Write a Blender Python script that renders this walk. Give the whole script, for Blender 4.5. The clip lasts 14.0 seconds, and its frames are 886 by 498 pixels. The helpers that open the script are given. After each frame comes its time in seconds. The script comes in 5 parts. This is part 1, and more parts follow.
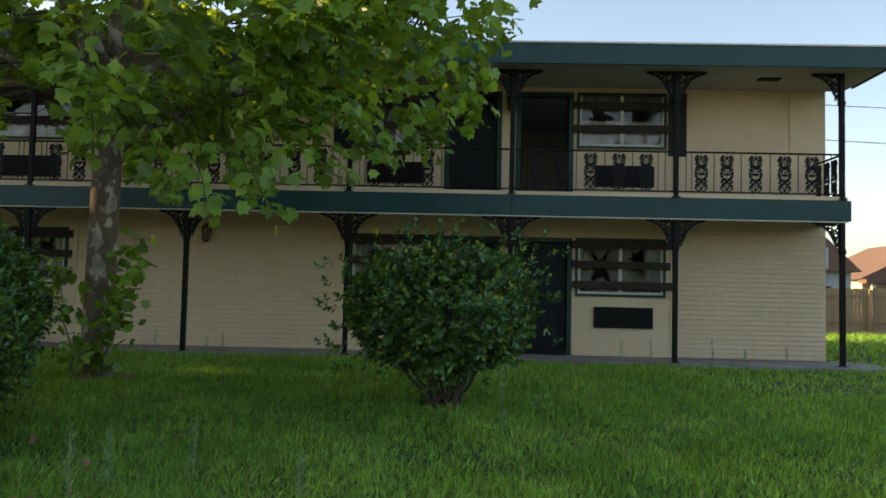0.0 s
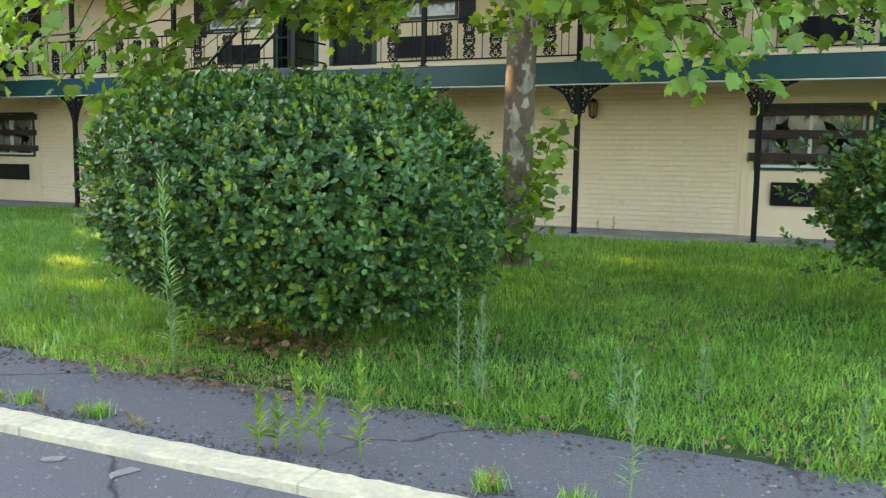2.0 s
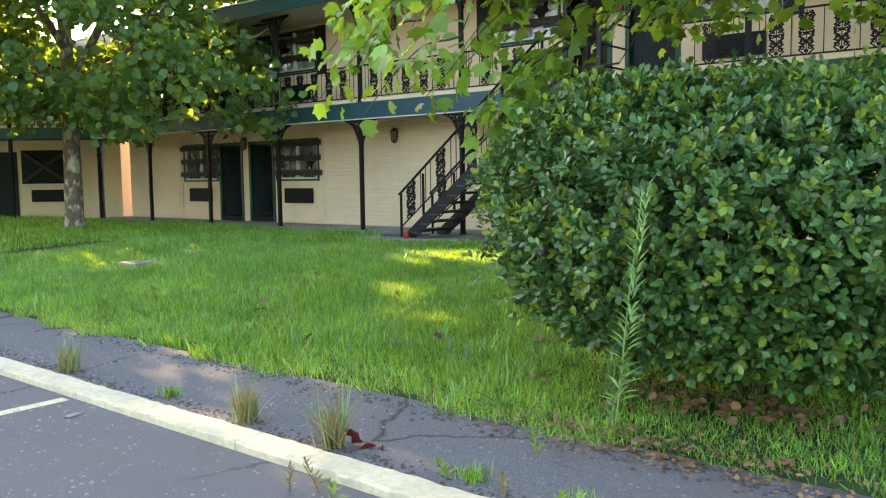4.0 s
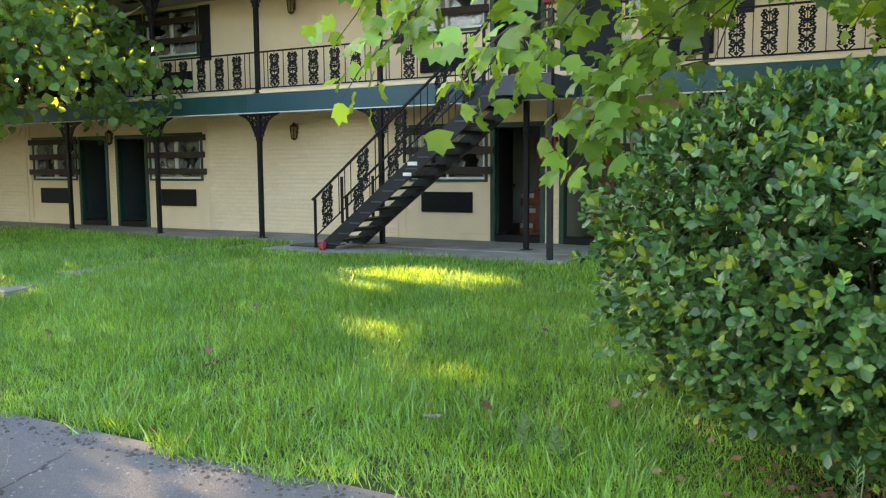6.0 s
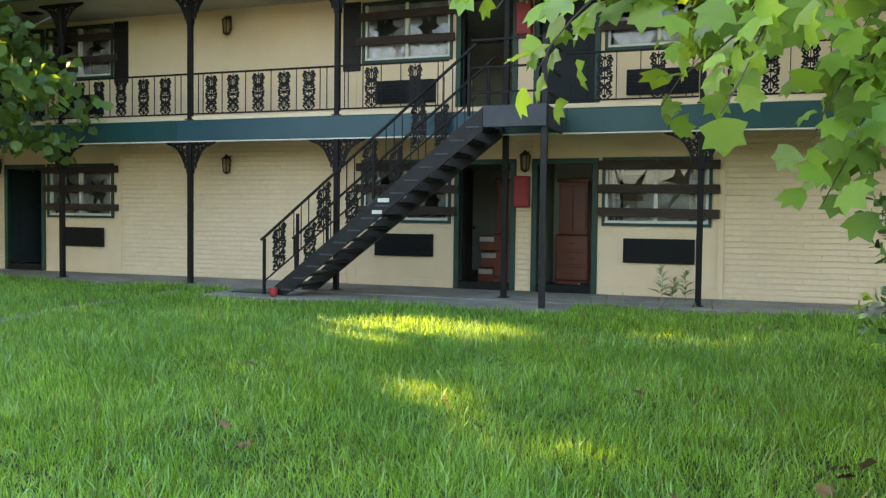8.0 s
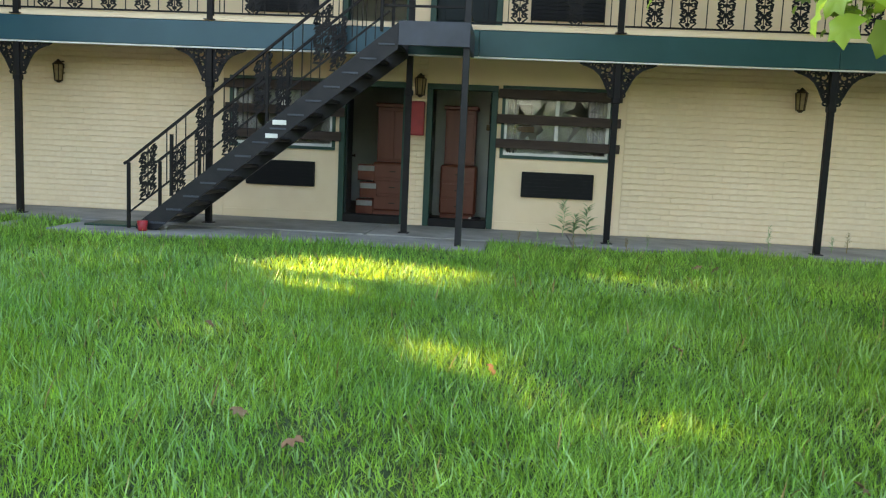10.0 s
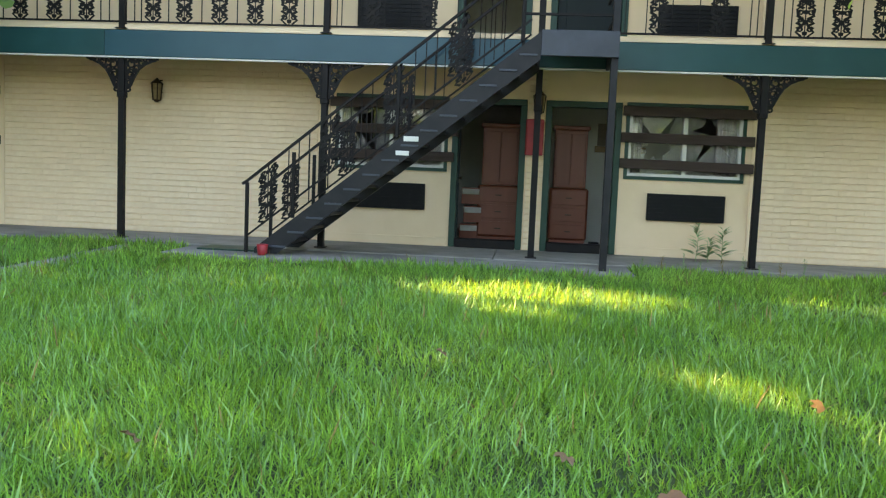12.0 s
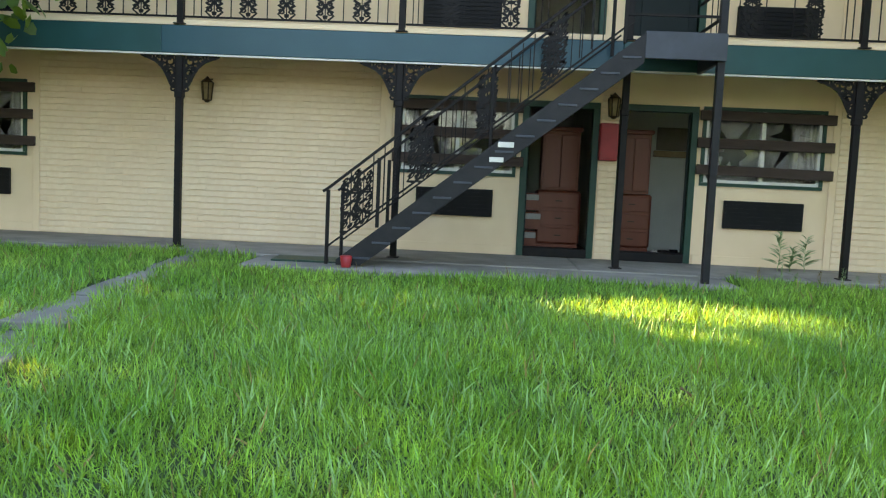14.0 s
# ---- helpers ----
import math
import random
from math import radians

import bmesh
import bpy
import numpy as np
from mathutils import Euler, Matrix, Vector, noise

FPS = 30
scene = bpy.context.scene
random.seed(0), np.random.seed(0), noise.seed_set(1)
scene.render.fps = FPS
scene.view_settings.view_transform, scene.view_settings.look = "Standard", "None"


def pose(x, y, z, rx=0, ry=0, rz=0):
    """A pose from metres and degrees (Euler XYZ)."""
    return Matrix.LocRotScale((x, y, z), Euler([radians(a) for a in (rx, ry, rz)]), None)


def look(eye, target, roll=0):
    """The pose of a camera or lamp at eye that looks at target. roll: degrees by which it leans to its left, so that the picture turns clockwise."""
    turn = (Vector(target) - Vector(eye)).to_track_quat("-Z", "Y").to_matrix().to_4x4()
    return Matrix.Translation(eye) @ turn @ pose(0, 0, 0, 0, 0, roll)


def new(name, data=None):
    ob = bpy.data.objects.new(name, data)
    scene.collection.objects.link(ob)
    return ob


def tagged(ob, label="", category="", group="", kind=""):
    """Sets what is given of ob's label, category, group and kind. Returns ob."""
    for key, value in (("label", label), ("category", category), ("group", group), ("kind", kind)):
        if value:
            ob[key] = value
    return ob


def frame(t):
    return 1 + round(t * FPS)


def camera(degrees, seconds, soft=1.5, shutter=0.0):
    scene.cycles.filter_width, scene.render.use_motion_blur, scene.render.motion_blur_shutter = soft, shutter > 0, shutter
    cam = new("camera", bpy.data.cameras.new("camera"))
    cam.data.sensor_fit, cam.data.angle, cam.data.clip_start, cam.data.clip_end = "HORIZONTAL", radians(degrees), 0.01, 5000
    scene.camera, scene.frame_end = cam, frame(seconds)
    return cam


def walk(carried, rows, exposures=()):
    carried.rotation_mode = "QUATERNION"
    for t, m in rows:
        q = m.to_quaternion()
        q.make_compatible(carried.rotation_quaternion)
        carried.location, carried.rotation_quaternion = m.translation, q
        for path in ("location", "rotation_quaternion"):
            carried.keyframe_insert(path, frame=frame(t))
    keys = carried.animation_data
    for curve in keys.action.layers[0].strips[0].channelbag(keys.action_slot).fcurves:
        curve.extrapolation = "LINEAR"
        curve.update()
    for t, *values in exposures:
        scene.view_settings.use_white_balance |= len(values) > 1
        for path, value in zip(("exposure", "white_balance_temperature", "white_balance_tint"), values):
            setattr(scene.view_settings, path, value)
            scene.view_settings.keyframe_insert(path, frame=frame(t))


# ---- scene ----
cam = camera(56.6, 14.0, soft=1.2, shutter=0.12)
PATH = [
    (0, (10.662, -15.627, 1.095), (10.6, -13.631, 1.204), 1.3),
    (0.5, (10.336, -15.317, 1.133), (10.013, -13.347, 1.007), 0.8),
    (1, (9.934, -14.974, 1.134), (9.392, -13.053, 1.009), 0.1),
    (1.5, (9.544, -14.932, 1.17), (8.847, -13.065, 0.996), 0.4),
    (2, (9.257, -14.877, 1.222), (8.456, -13.058, 1.004), 0.9),
    (2.5, (8.822, -14.761, 1.161), (7.852, -13.025, 0.947), 1.1),
    (3, (8.341, -14.592, 1.16), (7.343, -12.876, 0.921), 0.2),
    (3.5, (7.896, -14.587, 1.207), (6.635, -13.044, 1.03), -0.6),
    (3.6, (7.791, -14.604, 1.19), (6.517, -13.073, 1.015), -0.8),
    (6, (5.257, -14.046, 1.426), (4.314, -12.294, 1.224), -0.4),
    (6.5, (4.775, -13.847, 1.388), (3.838, -12.09, 1.209), -0.7),
    (7, (4.271, -13.692, 1.384), (3.353, -11.915, 1.347), -0.8),
    (7.5, (3.761, -13.652, 1.291), (2.997, -11.804, 1.28), -0.4),
    (8, (3.252, -13.444, 1.246), (2.589, -11.559, 1.165), 0.7),
    (8.5, (2.769, -13.283, 1.28), (2.303, -11.357, 1.012), 1.9),
    (11, (0.624, -12.478, 1.173), (0.509, -10.492, 0.972), 2.2),
    (11.5, (0.255, -12.301, 1.059), (0.047, -10.319, 0.894), 1.9),
    (12, (-0.144, -12.237, 0.993), (-0.339, -10.254, 0.825), 2.4),
    (12.5, (-0.586, -12.108, 0.999), (-0.772, -10.125, 0.82), 3.1),
    (13, (-0.998, -12.068, 1.006), (-1.181, -10.085, 0.826), 3.1),
    (13.5, (-1.392, -11.978, 1.048), (-1.57, -9.995, 0.865), 3.0),
    (14, (-1.732, -11.826, 1.05), (-1.832, -9.835, 0.879), 2.6),
]
EXPOSURES = [(t, e, 7500, 13) for t, e in ((0, 1.1), (0.5, 2.05), (1, 2.5), (1.5, 2.87), (2.5, 2.9), (3.5, 2.92), (6, 3.02), (6.5, 3.42), (7, 3.27), (7.5, 2.86), (8.5, 2.94), (11, 3.05), (14, 3.05))]
walk(cam, [(t, look(e, g, r)) for t, e, g, r in PATH], EXPOSURES)

# ---- world, sun, exposure ----
SUN_AZ = radians(172.0)      # direction towards the sun in the plan, from +x anticlockwise
SUN_EL = radians(20.0)
world = bpy.data.worlds.new("sky")
scene.world = world
world.use_nodes = True
wt = world.node_tree
sky = wt.nodes.new("ShaderNodeTexSky")
sky.sky_type = "NISHITA"
sky.sun_disc = False
sky.sun_elevation = SUN_EL
sky.sun_rotation = radians(90.0) - SUN_AZ
sky.air_density, sky.dust_density, sky.ozone_density = 1.0, 1.5, 1.2
wt.links.new(sky.outputs[0], wt.nodes["Background"].inputs[0])
wt.nodes["Background"].inputs[1].default_value = 0.15
sun_data = bpy.data.lights.new("sun", "SUN")
sun_data.energy, sun_data.angle, sun_data.color = 5.0, radians(0.6), (1.0, 0.75, 0.4)
sun = new("sun", sun_data)
sun_to = Vector((math.cos(SUN_AZ) * math.cos(SUN_EL), math.sin(SUN_AZ) * math.cos(SUN_EL), math.sin(SUN_EL)))
sun.matrix_world = look(sun_to * 60, (0, 0, 0))


# ---- materials ----
def material(name, colour, rough=0.7, second=None, scale=6.0, mix=0.5, bump=0.0, bump_scale=60.0, metal=0.0,
             third=None, third_scale=1.2, third_mix=0.4, random_shift=0.0, island=0.0, edge=(0.35, 0.65), translucent=0.0, through_tint=(1.0, 1.0, 1.0), spec=0.4, stretch=(1, 1, 1)):
    """A node material: base colour broken up by noise at two scales, fine relief, and a shift by object or by island."""
    m = bpy.data.materials.new(name)
    m.use_nodes = True
    t = m.node_tree
    n, l = t.nodes, t.links
    b = n["Principled BSDF"]
    b.inputs["Roughness"].default_value = rough
    b.inputs["Metallic"].default_value = metal
    b.inputs["Specular IOR Level"].default_value = spec
    geo = n.new("ShaderNodeNewGeometry")
    coord = n.new("ShaderNodeMapping")
    coord.inputs["Scale"].default_value = stretch
    l.new(geo.outputs["Position"], coord.inputs["Vector"])

    def grain(s, detail=5.0):
        g = n.new("ShaderNodeTexNoise")
        g.inputs["Scale"].default_value = s
        g.inputs["Detail"].default_value = detail
        l.new(coord.outputs["Vector"], g.inputs["Vector"])
        return g

    def blend(a, c, factor, amount, lo=0.35, hi=0.65):
        r = n.new("ShaderNodeMapRange")
        r.inputs["From Min"].default_value, r.inputs["From Max"].default_value = lo, hi
        r.inputs["To Max"].default_value = amount
        l.new(factor, r.inputs["Value"])
        x = n.new("ShaderNodeMix")
        x.data_type = "RGBA"
        l.new(r.outputs["Result"], x.inputs["Factor"])
        if isinstance(a, tuple):
            x.inputs["A"].default_value = (*a, 1)
        else:
            l.new(a, x.inputs["A"])
        x.inputs["B"].default_value = (*c, 1)
        return x.outputs["Result"]

    out = colour
    if second:
        out = blend(out, second, grain(scale).outputs["Fac"], mix, *edge)
    if third:
        out = blend(out, third, grain(third_scale, 3.0).outputs["Fac"], third_mix)
    if random_shift or island:
        source = geo.outputs["Random Per Island"] if island else n.new("ShaderNodeObjectInfo").outputs["Random"]
        amount = island or random_shift
        hsv = n.new("ShaderNodeHueSaturation")
        r = n.new("ShaderNodeMapRange")
        r.inputs["To Min"].default_value, r.inputs["To Max"].default_value = 1 - amount, 1 + amount
        l.new(source, r.inputs["Value"])
        l.new(r.outputs["Result"], hsv.inputs["Value"])
        if isinstance(out, tuple):
            hsv.inputs["Color"].default_value = (*out, 1)
        else:
            l.new(out, hsv.inputs["Color"])
        out = hsv.outputs["Color"]
    if isinstance(out, tuple):
        b.inputs["Base Color"].default_value = (*out, 1)
    else:
        l.new(out, b.inputs["Base Color"])
    if bump:
        bn = n.new("ShaderNodeBump")
        bn.inputs["Strength"].default_value = bump
        bn.inputs["Distance"].default_value = 0.01
        l.new(grain(bump_scale).outputs["Fac"], bn.inputs["Height"])
        l.new(bn.outputs["Normal"], b.inputs["Normal"])
    if translucent:
        tr = n.new("ShaderNodeBsdfTranslucent")
        ms = n.new("ShaderNodeMixShader")
        ms.inputs["Fac"].default_value = translucent
        tint = n.new("ShaderNodeVectorMath")
        tint.operation = "MULTIPLY"
        tint.inputs[1].default_value = through_tint
        if isinstance(out, tuple):
            tint.inputs[0].default_value = out
        else:
            l.new(out, tint.inputs[0])
        l.new(tint.outputs[0], tr.inputs["Color"])
        l.new(b.outputs[0], ms.inputs[1])
        l.new(tr.outputs[0], ms.inputs[2])
        l.new(ms.outputs[0], n["Material Output"].inputs["Surface"])
    return m


def glass_material():
    m = bpy.data.materials.new("window_glass")
    m.use_nodes = True
    t = m.node_tree
    n, l = t.nodes, t.links
    glossy, clear, ms = n.new("ShaderNodeBsdfGlossy"), n.new("ShaderNodeBsdfTransparent"), n.new("ShaderNodeMixShader")
    glossy.inputs["Roughness"].default_value = 0.03
    fr = n.new("ShaderNodeFresnel")
    fr.inputs["IOR"].default_value = 1.5
    l.new(fr.outputs[0], ms.inputs["Fac"])
    l.new(clear.outputs[0], ms.inputs[1])
    l.new(glossy.outputs[0], ms.inputs[2])
    # Pale diffuse film: dust, plus grey sky and tree reflection put in as colour.
    dust_glare, film, film_noise = n.new("ShaderNodeBsdfDiffuse"), n.new("ShaderNodeMixShader"), n.new("ShaderNodeTexNoise")
    dust_glare.inputs["Color"].default_value = (0.62, 0.58, 0.55, 1)
    film_noise.inputs["Scale"].default_value = 3.5
    amount = n.new("ShaderNodeMapRange")
    amount.inputs["From Min"].default_value, amount.inputs["From Max"].default_value = 0.35, 0.65
    amount.inputs["To Min"].default_value, amount.inputs["To Max"].default_value = 0.03, 0.2
    l.new(n.new("ShaderNodeNewGeometry").outputs["Position"], film_noise.inputs["Vector"])
    l.new(film_noise.outputs["Fac"], amount.inputs["Value"])
    l.new(amount.outputs["Result"], film.inputs["Fac"])
    l.new(ms.outputs[0], film.inputs[1])
    l.new(dust_glare.outputs[0], film.inputs[2])
    l.new(film.outputs[0], n["Material Output"].inputs["Surface"])
    return m


M_PLASTER = material("cream_plaster", (0.8, 0.61, 0.4), 0.85, (0.85, 0.66, 0.45), 3.0, 0.6, 0.25, 90, third=(0.68, 0.48, 0.28), third_scale=0.7, third_mix=0.35)
M_BRICK = material("painted_brick", (0.8, 0.62, 0.42), 0.8, (0.87, 0.71, 0.52), 14, 0.5, 0.35, 120, third=(0.7, 0.51, 0.31), third_scale=0.8, third_mix=0.35, random_shift=0.025)
M_BRICK_REST = material("painted_brick_rest", (0.8, 0.62, 0.42), 0.8, (0.87, 0.71, 0.52), 14, 0.5, 0.35, 120, third=(0.7, 0.51, 0.31), third_scale=0.8, third_mix=0.35, island=0.025)
M_GREEN = material("teal_paint", (0.01, 0.062, 0.064), 0.42, (0.017, 0.08, 0.082), 2.2, 0.7, 0.1, 50, third=(0.01, 0.045, 0.045), third_scale=0.6)
# Teal with the sky's bluish reflection put into the colour.
M_SKYTEAL = material("sky_tinted_teal_paint", (0.014, 0.066, 0.088), 0.4, (0.022, 0.082, 0.105), 2.2, 0.7, 0.1, 50, third=(0.012, 0.055, 0.068), third_scale=0.6)
M_ARMOIRE = material("red_brown_veneer", (0.27, 0.072, 0.036), 0.4, (0.2, 0.05, 0.026), 5, 0.6, 0.1, 40, stretch=(1, 1, 0.15))
M_BLACK = material("black_iron_paint", (0.006, 0.0055, 0.006), 0.55, (0.016, 0.011, 0.009), 9, 0.5, 0.2, 80, spec=0.2)
M_STAIR = material("dark_stair_steel", (0.01, 0.0105, 0.013), 0.45, (0.028, 0.026, 0.027), 5, 0.5, 0.2, 70, spec=0.25)
M_GREY_STEEL = material("grey_landing_paint", (0.05, 0.058, 0.075), 0.5, (0.03, 0.034, 0.042), 4, 0.6, 0.15, 60)
M_WHITE = material("white_paint", (0.72, 0.7, 0.64), 0.6, (0.6, 0.57, 0.5), 5, 0.5, 0.1, 70)
M_SOFFIT = material("soffit_paint", (0.52, 0.48, 0.42), 0.8, (0.44, 0.4, 0.35), 2.0, 0.6, 0.1, 60, third=(0.35, 0.3, 0.24), third_scale=0.5)
M_DOORFRAME = material("dark_green_frame", (0.008, 0.04, 0.026), 0.5, (0.013, 0.055, 0.036), 6, 0.5, 0.15, 60)
M_TEALDOOR = material("dark_teal_door", (0.005, 0.011, 0.012), 0.5, (0.009, 0.016, 0.017), 3, 0.6, 0.1, 40, spec=0.2)
M_BOARD = material("weathered_board", (0.036, 0.022, 0.017), 0.8, (0.07, 0.046, 0.036), 12, 0.7, 0.4, 60, stretch=(0.15, 1, 1))
M_AC = material("black_grille", (0.005, 0.005, 0.006), 0.55, (0.01, 0.009, 0.009), 10, 0.5, 0.2, 90, spec=0.2)
M_SHUTTER = material("dark_shutter", (0.008, 0.007, 0.008), 0.6, (0.016, 0.012, 0.012), 8, 0.5, 0.2, 60)
M_CONCRETE = material("walkway_concrete", (0.33, 0.305, 0.27), 0.85, (0.24, 0.22, 0.195), 5, 0.6, 0.4, 120, third=(0.14, 0.125, 0.11), third_scale=1.4, third_mix=0.6)
# The broad pinkish third colour paints dappled sun into the asphalt.
M_ASPHALT = material("asphalt", (0.095, 0.095, 0.104), 0.85, (0.3, 0.29, 0.29), 170, 0.8, 1.0, 160, third=(0.15, 0.137, 0.13), third_scale=1.6, third_mix=0.6, edge=(0.45, 0.68))
M_KERB = material("worn_white_kerb_paint", (0.74, 0.65, 0.43), 0.85, (0.5, 0.43, 0.29), 22, 0.6, 0.7, 70, third=(0.33, 0.3, 0.24), third_scale=4.0, third_mix=0.35)
M_SOIL = material("lawn_soil", (0.025, 0.05, 0.012), 0.95, (0.04, 0.07, 0.018), 9, 0.6, 0.6, 60, third=(0.06, 0.05, 0.025), third_scale=0.9, third_mix=0.3)
M_GRASS = material("grass_blade", (0.145, 0.355, 0.058), 0.42, (0.275, 0.52, 0.1), 0.8, 0.8, third=(0.085, 0.21, 0.035), third_scale=4.5, third_mix=0.6, island=0.58, through_tint=(2.3, 1.5, 0.5), translucent=0.4)
M_GRASSPALE = material("pale_grass_blade", (0.22, 0.4, 0.12), 0.4, (0.33, 0.52, 0.17), 0.8, 0.8, island=0.4, translucent=0.3)
M_BUSHLEAF = material("bush_leaf", (0.048, 0.13, 0.031), 0.36, (0.1, 0.205, 0.048), 2.0, 0.6, island=0.5, through_tint=(1.7, 1.3, 0.6), translucent=0.16, spec=0.55)
M_BUSHTIP = material("bush_new_leaf", (0.16, 0.26, 0.035), 0.4, (0.24, 0.3, 0.035), 3.0, 0.6, island=0.3, through_tint=(1.5, 1.25, 0.6), translucent=0.3)
M_TREELEAF = material("tree_leaf", (0.15, 0.29, 0.05), 0.36, (0.26, 0.4, 0.07), 1.4, 0.7, island=0.5, spec=0.55, through_tint=(1.8, 1.45, 0.55), translucent=0.45)
M_FARLEAF = material("shade_tree_leaf", (0.085, 0.17, 0.055), 0.42, (0.14, 0.23, 0.06), 1.0, 0.6, island=0.35, through_tint=(2.3, 1.8, 0.5), translucent=0.5)
M_BARK = material("sycamore_bark", (0.2, 0.145, 0.105), 0.9, (0.62, 0.55, 0.46), 7.0, 0.9, 1.0, 30, third=(0.1, 0.075, 0.06), third_scale=9.0, third_mix=0.6, edge=(0.52, 0.57), stretch=(1, 1, 0.6))
M_ROOM = material("room_wall", (0.66, 0.68, 0.61), 0.9, (0.55, 0.57, 0.5), 2, 0.6)
M_CARPET = material("room_floor", (0.26, 0.23, 0.19), 0.95, (0.16, 0.14, 0.11), 4, 0.6)
M_CURTAIN = material("dirty_curtain", (0.62, 0.58, 0.54), 0.9, (0.42, 0.38, 0.34), 6, 0.6)
M_GLASS = glass_material()


def add_cracks(m, scale, width, colour):
    """Thin wandering cracks over a base colour."""
    t = m.node_tree
    n, l = t.nodes, t.links
    target = n["Principled BSDF"].inputs["Base Color"]
    old = target.links[0].from_socket
    geo, warp, add, vor = n.new("ShaderNodeNewGeometry"), n.new("ShaderNodeTexNoise"), n.new("ShaderNodeVectorMath"), n.new("ShaderNodeTexVoronoi")
    warp.inputs["Scale"].default_value = 3.0
    l.new(geo.outputs["Position"], warp.inputs["Vector"])
    add.operation = "MULTIPLY_ADD"
    l.new(warp.outputs["Color"], add.inputs[0])
    add.inputs[1].default_value = (0.35, 0.35, 0.0)
    l.new(geo.outputs["Position"], add.inputs[2])
    vor.feature = "DISTANCE_TO_EDGE"
    vor.inputs["Scale"].default_value = scale
    l.new(add.outputs[0], vor.inputs["Vector"])
    r = n.new("ShaderNodeMapRange")
    r.inputs["From Min"].default_value, r.inputs["From Max"].default_value = 0.0, width
    r.inputs["To Min"].default_value, r.inputs["To Max"].default_value = 0.85, 0.0
    l.new(vor.outputs["Distance"], r.inputs["Value"])
    mask, ramp, mul = n.new("ShaderNodeTexNoise"), n.new("ShaderNodeMapRange"), n.new("ShaderNodeMath")
    mask.inputs["Scale"].default_value = 0.5
    l.new(geo.outputs["Position"], mask.inputs["Vector"])
    ramp.inputs["From Min"].default_value, ramp.inputs["From Max"].default_value = 0.42, 0.52
    l.new(mask.outputs["Fac"], ramp.inputs["Value"])
    mul.operation = "MULTIPLY"
    l.new(r.outputs["Result"], mul.inputs[0])
    l.new(ramp.outputs["Result"], mul.inputs[1])
    x = n.new("ShaderNodeMix")
    x.data_type = "RGBA"
    l.new(mul.outputs[0], x.inputs["Factor"])
    l.new(old, x.inputs["A"])
    x.inputs["B"].default_value = (*colour, 1)
    l.new(x.outputs["Result"], target)


add_cracks(M_ASPHALT, 0.42, 0.009, (0.018, 0.018, 0.018))
M_REDBOX = material("red_metal", (0.35, 0.02, 0.025), 0.45, (0.25, 0.015, 0.02), 8, 0.5)
M_BRASS = material("tarnished_brass", (0.06, 0.035, 0.016), 0.45, (0.03, 0.018, 0.01), 20, 0.5, metal=0.6)
M_LAMPGLASS = material("lantern_glass", (0.38, 0.28, 0.15), 0.2, (0.2, 0.14, 0.07), 12, 0.5)
M_ROOF = material("roof_felt", (0.1, 0.1, 0.1), 0.9, (0.07, 0.07, 0.07), 4, 0.6)
M_FENCE = material("weathered_fence_wood", (0.28, 0.19, 0.11), 0.85, (0.36, 0.26, 0.16), 8, 0.6, 0.4, 60, random_shift=0.12, stretch=(1, 1, 0.1))
M_FARWALL = material("far_house_wall", (0.5, 0.46, 0.4), 0.8, (0.45, 0.41, 0.36), 3, 0.5)
M_BLUEWALL = material("blue_grey_siding", (0.32, 0.37, 0.43), 0.8, (0.28, 0.33, 0.39), 3, 0.5)
M_SHINGLE = material("brown_shingle", (0.14, 0.085, 0.065), 0.9, (0.18, 0.115, 0.09), 6, 0.6)
M_LITTER = material("dead_leaf", (0.2, 0.1, 0.045), 0.8, (0.34, 0.22, 0.12), 6, 0.6, island=0.35)
M_REDLEAF = material("red_dead_leaf", (0.2, 0.025, 0.02), 0.7, (0.12, 0.02, 0.02), 8, 0.6, island=0.3)
M_WEED = material("pale_weed", (0.22, 0.34, 0.14), 0.6, (0.3, 0.42, 0.19), 5, 0.6, island=0.25, translucent=0.3)
M_WEEDLIT = material("bright_weed", (0.22, 0.36, 0.03), 0.5, (0.3, 0.42, 0.05), 5, 0.6, island=0.25, translucent=0.4)
M_TWIG = material("dark_twig_bark", (0.07, 0.052, 0.04), 0.9, (0.12, 0.095, 0.07), 12, 0.6, 0.5, 50)
M_GRITDARK = material("soil_grit", (0.07, 0.058, 0.048), 0.95, (0.12, 0.1, 0.085), 30, 0.6)
M_STRAW = material("dry_grass", (0.3, 0.22, 0.07), 0.8, (0.2, 0.13, 0.05), 5, 0.6, island=0.3)


# ---- mesh helpers ----
def mesh_of(bm, name, mat):
    me = bpy.data.meshes.new(name)
    bm.to_mesh(me)
    bm.free()
    me.materials.append(mat)
    return me


def part(name, bm, mat, parent=None, label=""):
    ob = new(name, mesh_of(bm, name, mat))
    if parent:
        ob.parent = parent
    return tagged(ob, label) if label else ob


def base(name, label, category, at=(0, 0, 0), group="", kind=""):
    e = new(name)
    e.empty_display_size = 0.1
    e.location = at
    return tagged(e, label, category, group, kind)


def box(bm, x0, x1, y0, y1, z0, z1, bevel=0.0):
    vs = [bm.verts.new((x, y, z)) for x in (x0, x1) for y in (y0, y1) for z in (z0, z1)]
    fs = [bm.faces.new([vs[i] for i in q]) for q in ((0, 1, 3, 2), (4, 6, 7, 5), (0, 4, 5, 1), (2, 3, 7, 6), (0, 2, 6, 4), (1, 5, 7, 3))]
    if bevel:
        es = list({e for f in fs for e in f.edges})
        bmesh.ops.bevel(bm, geom=es, offset=bevel, segments=1, affect="EDGES")
    return bm


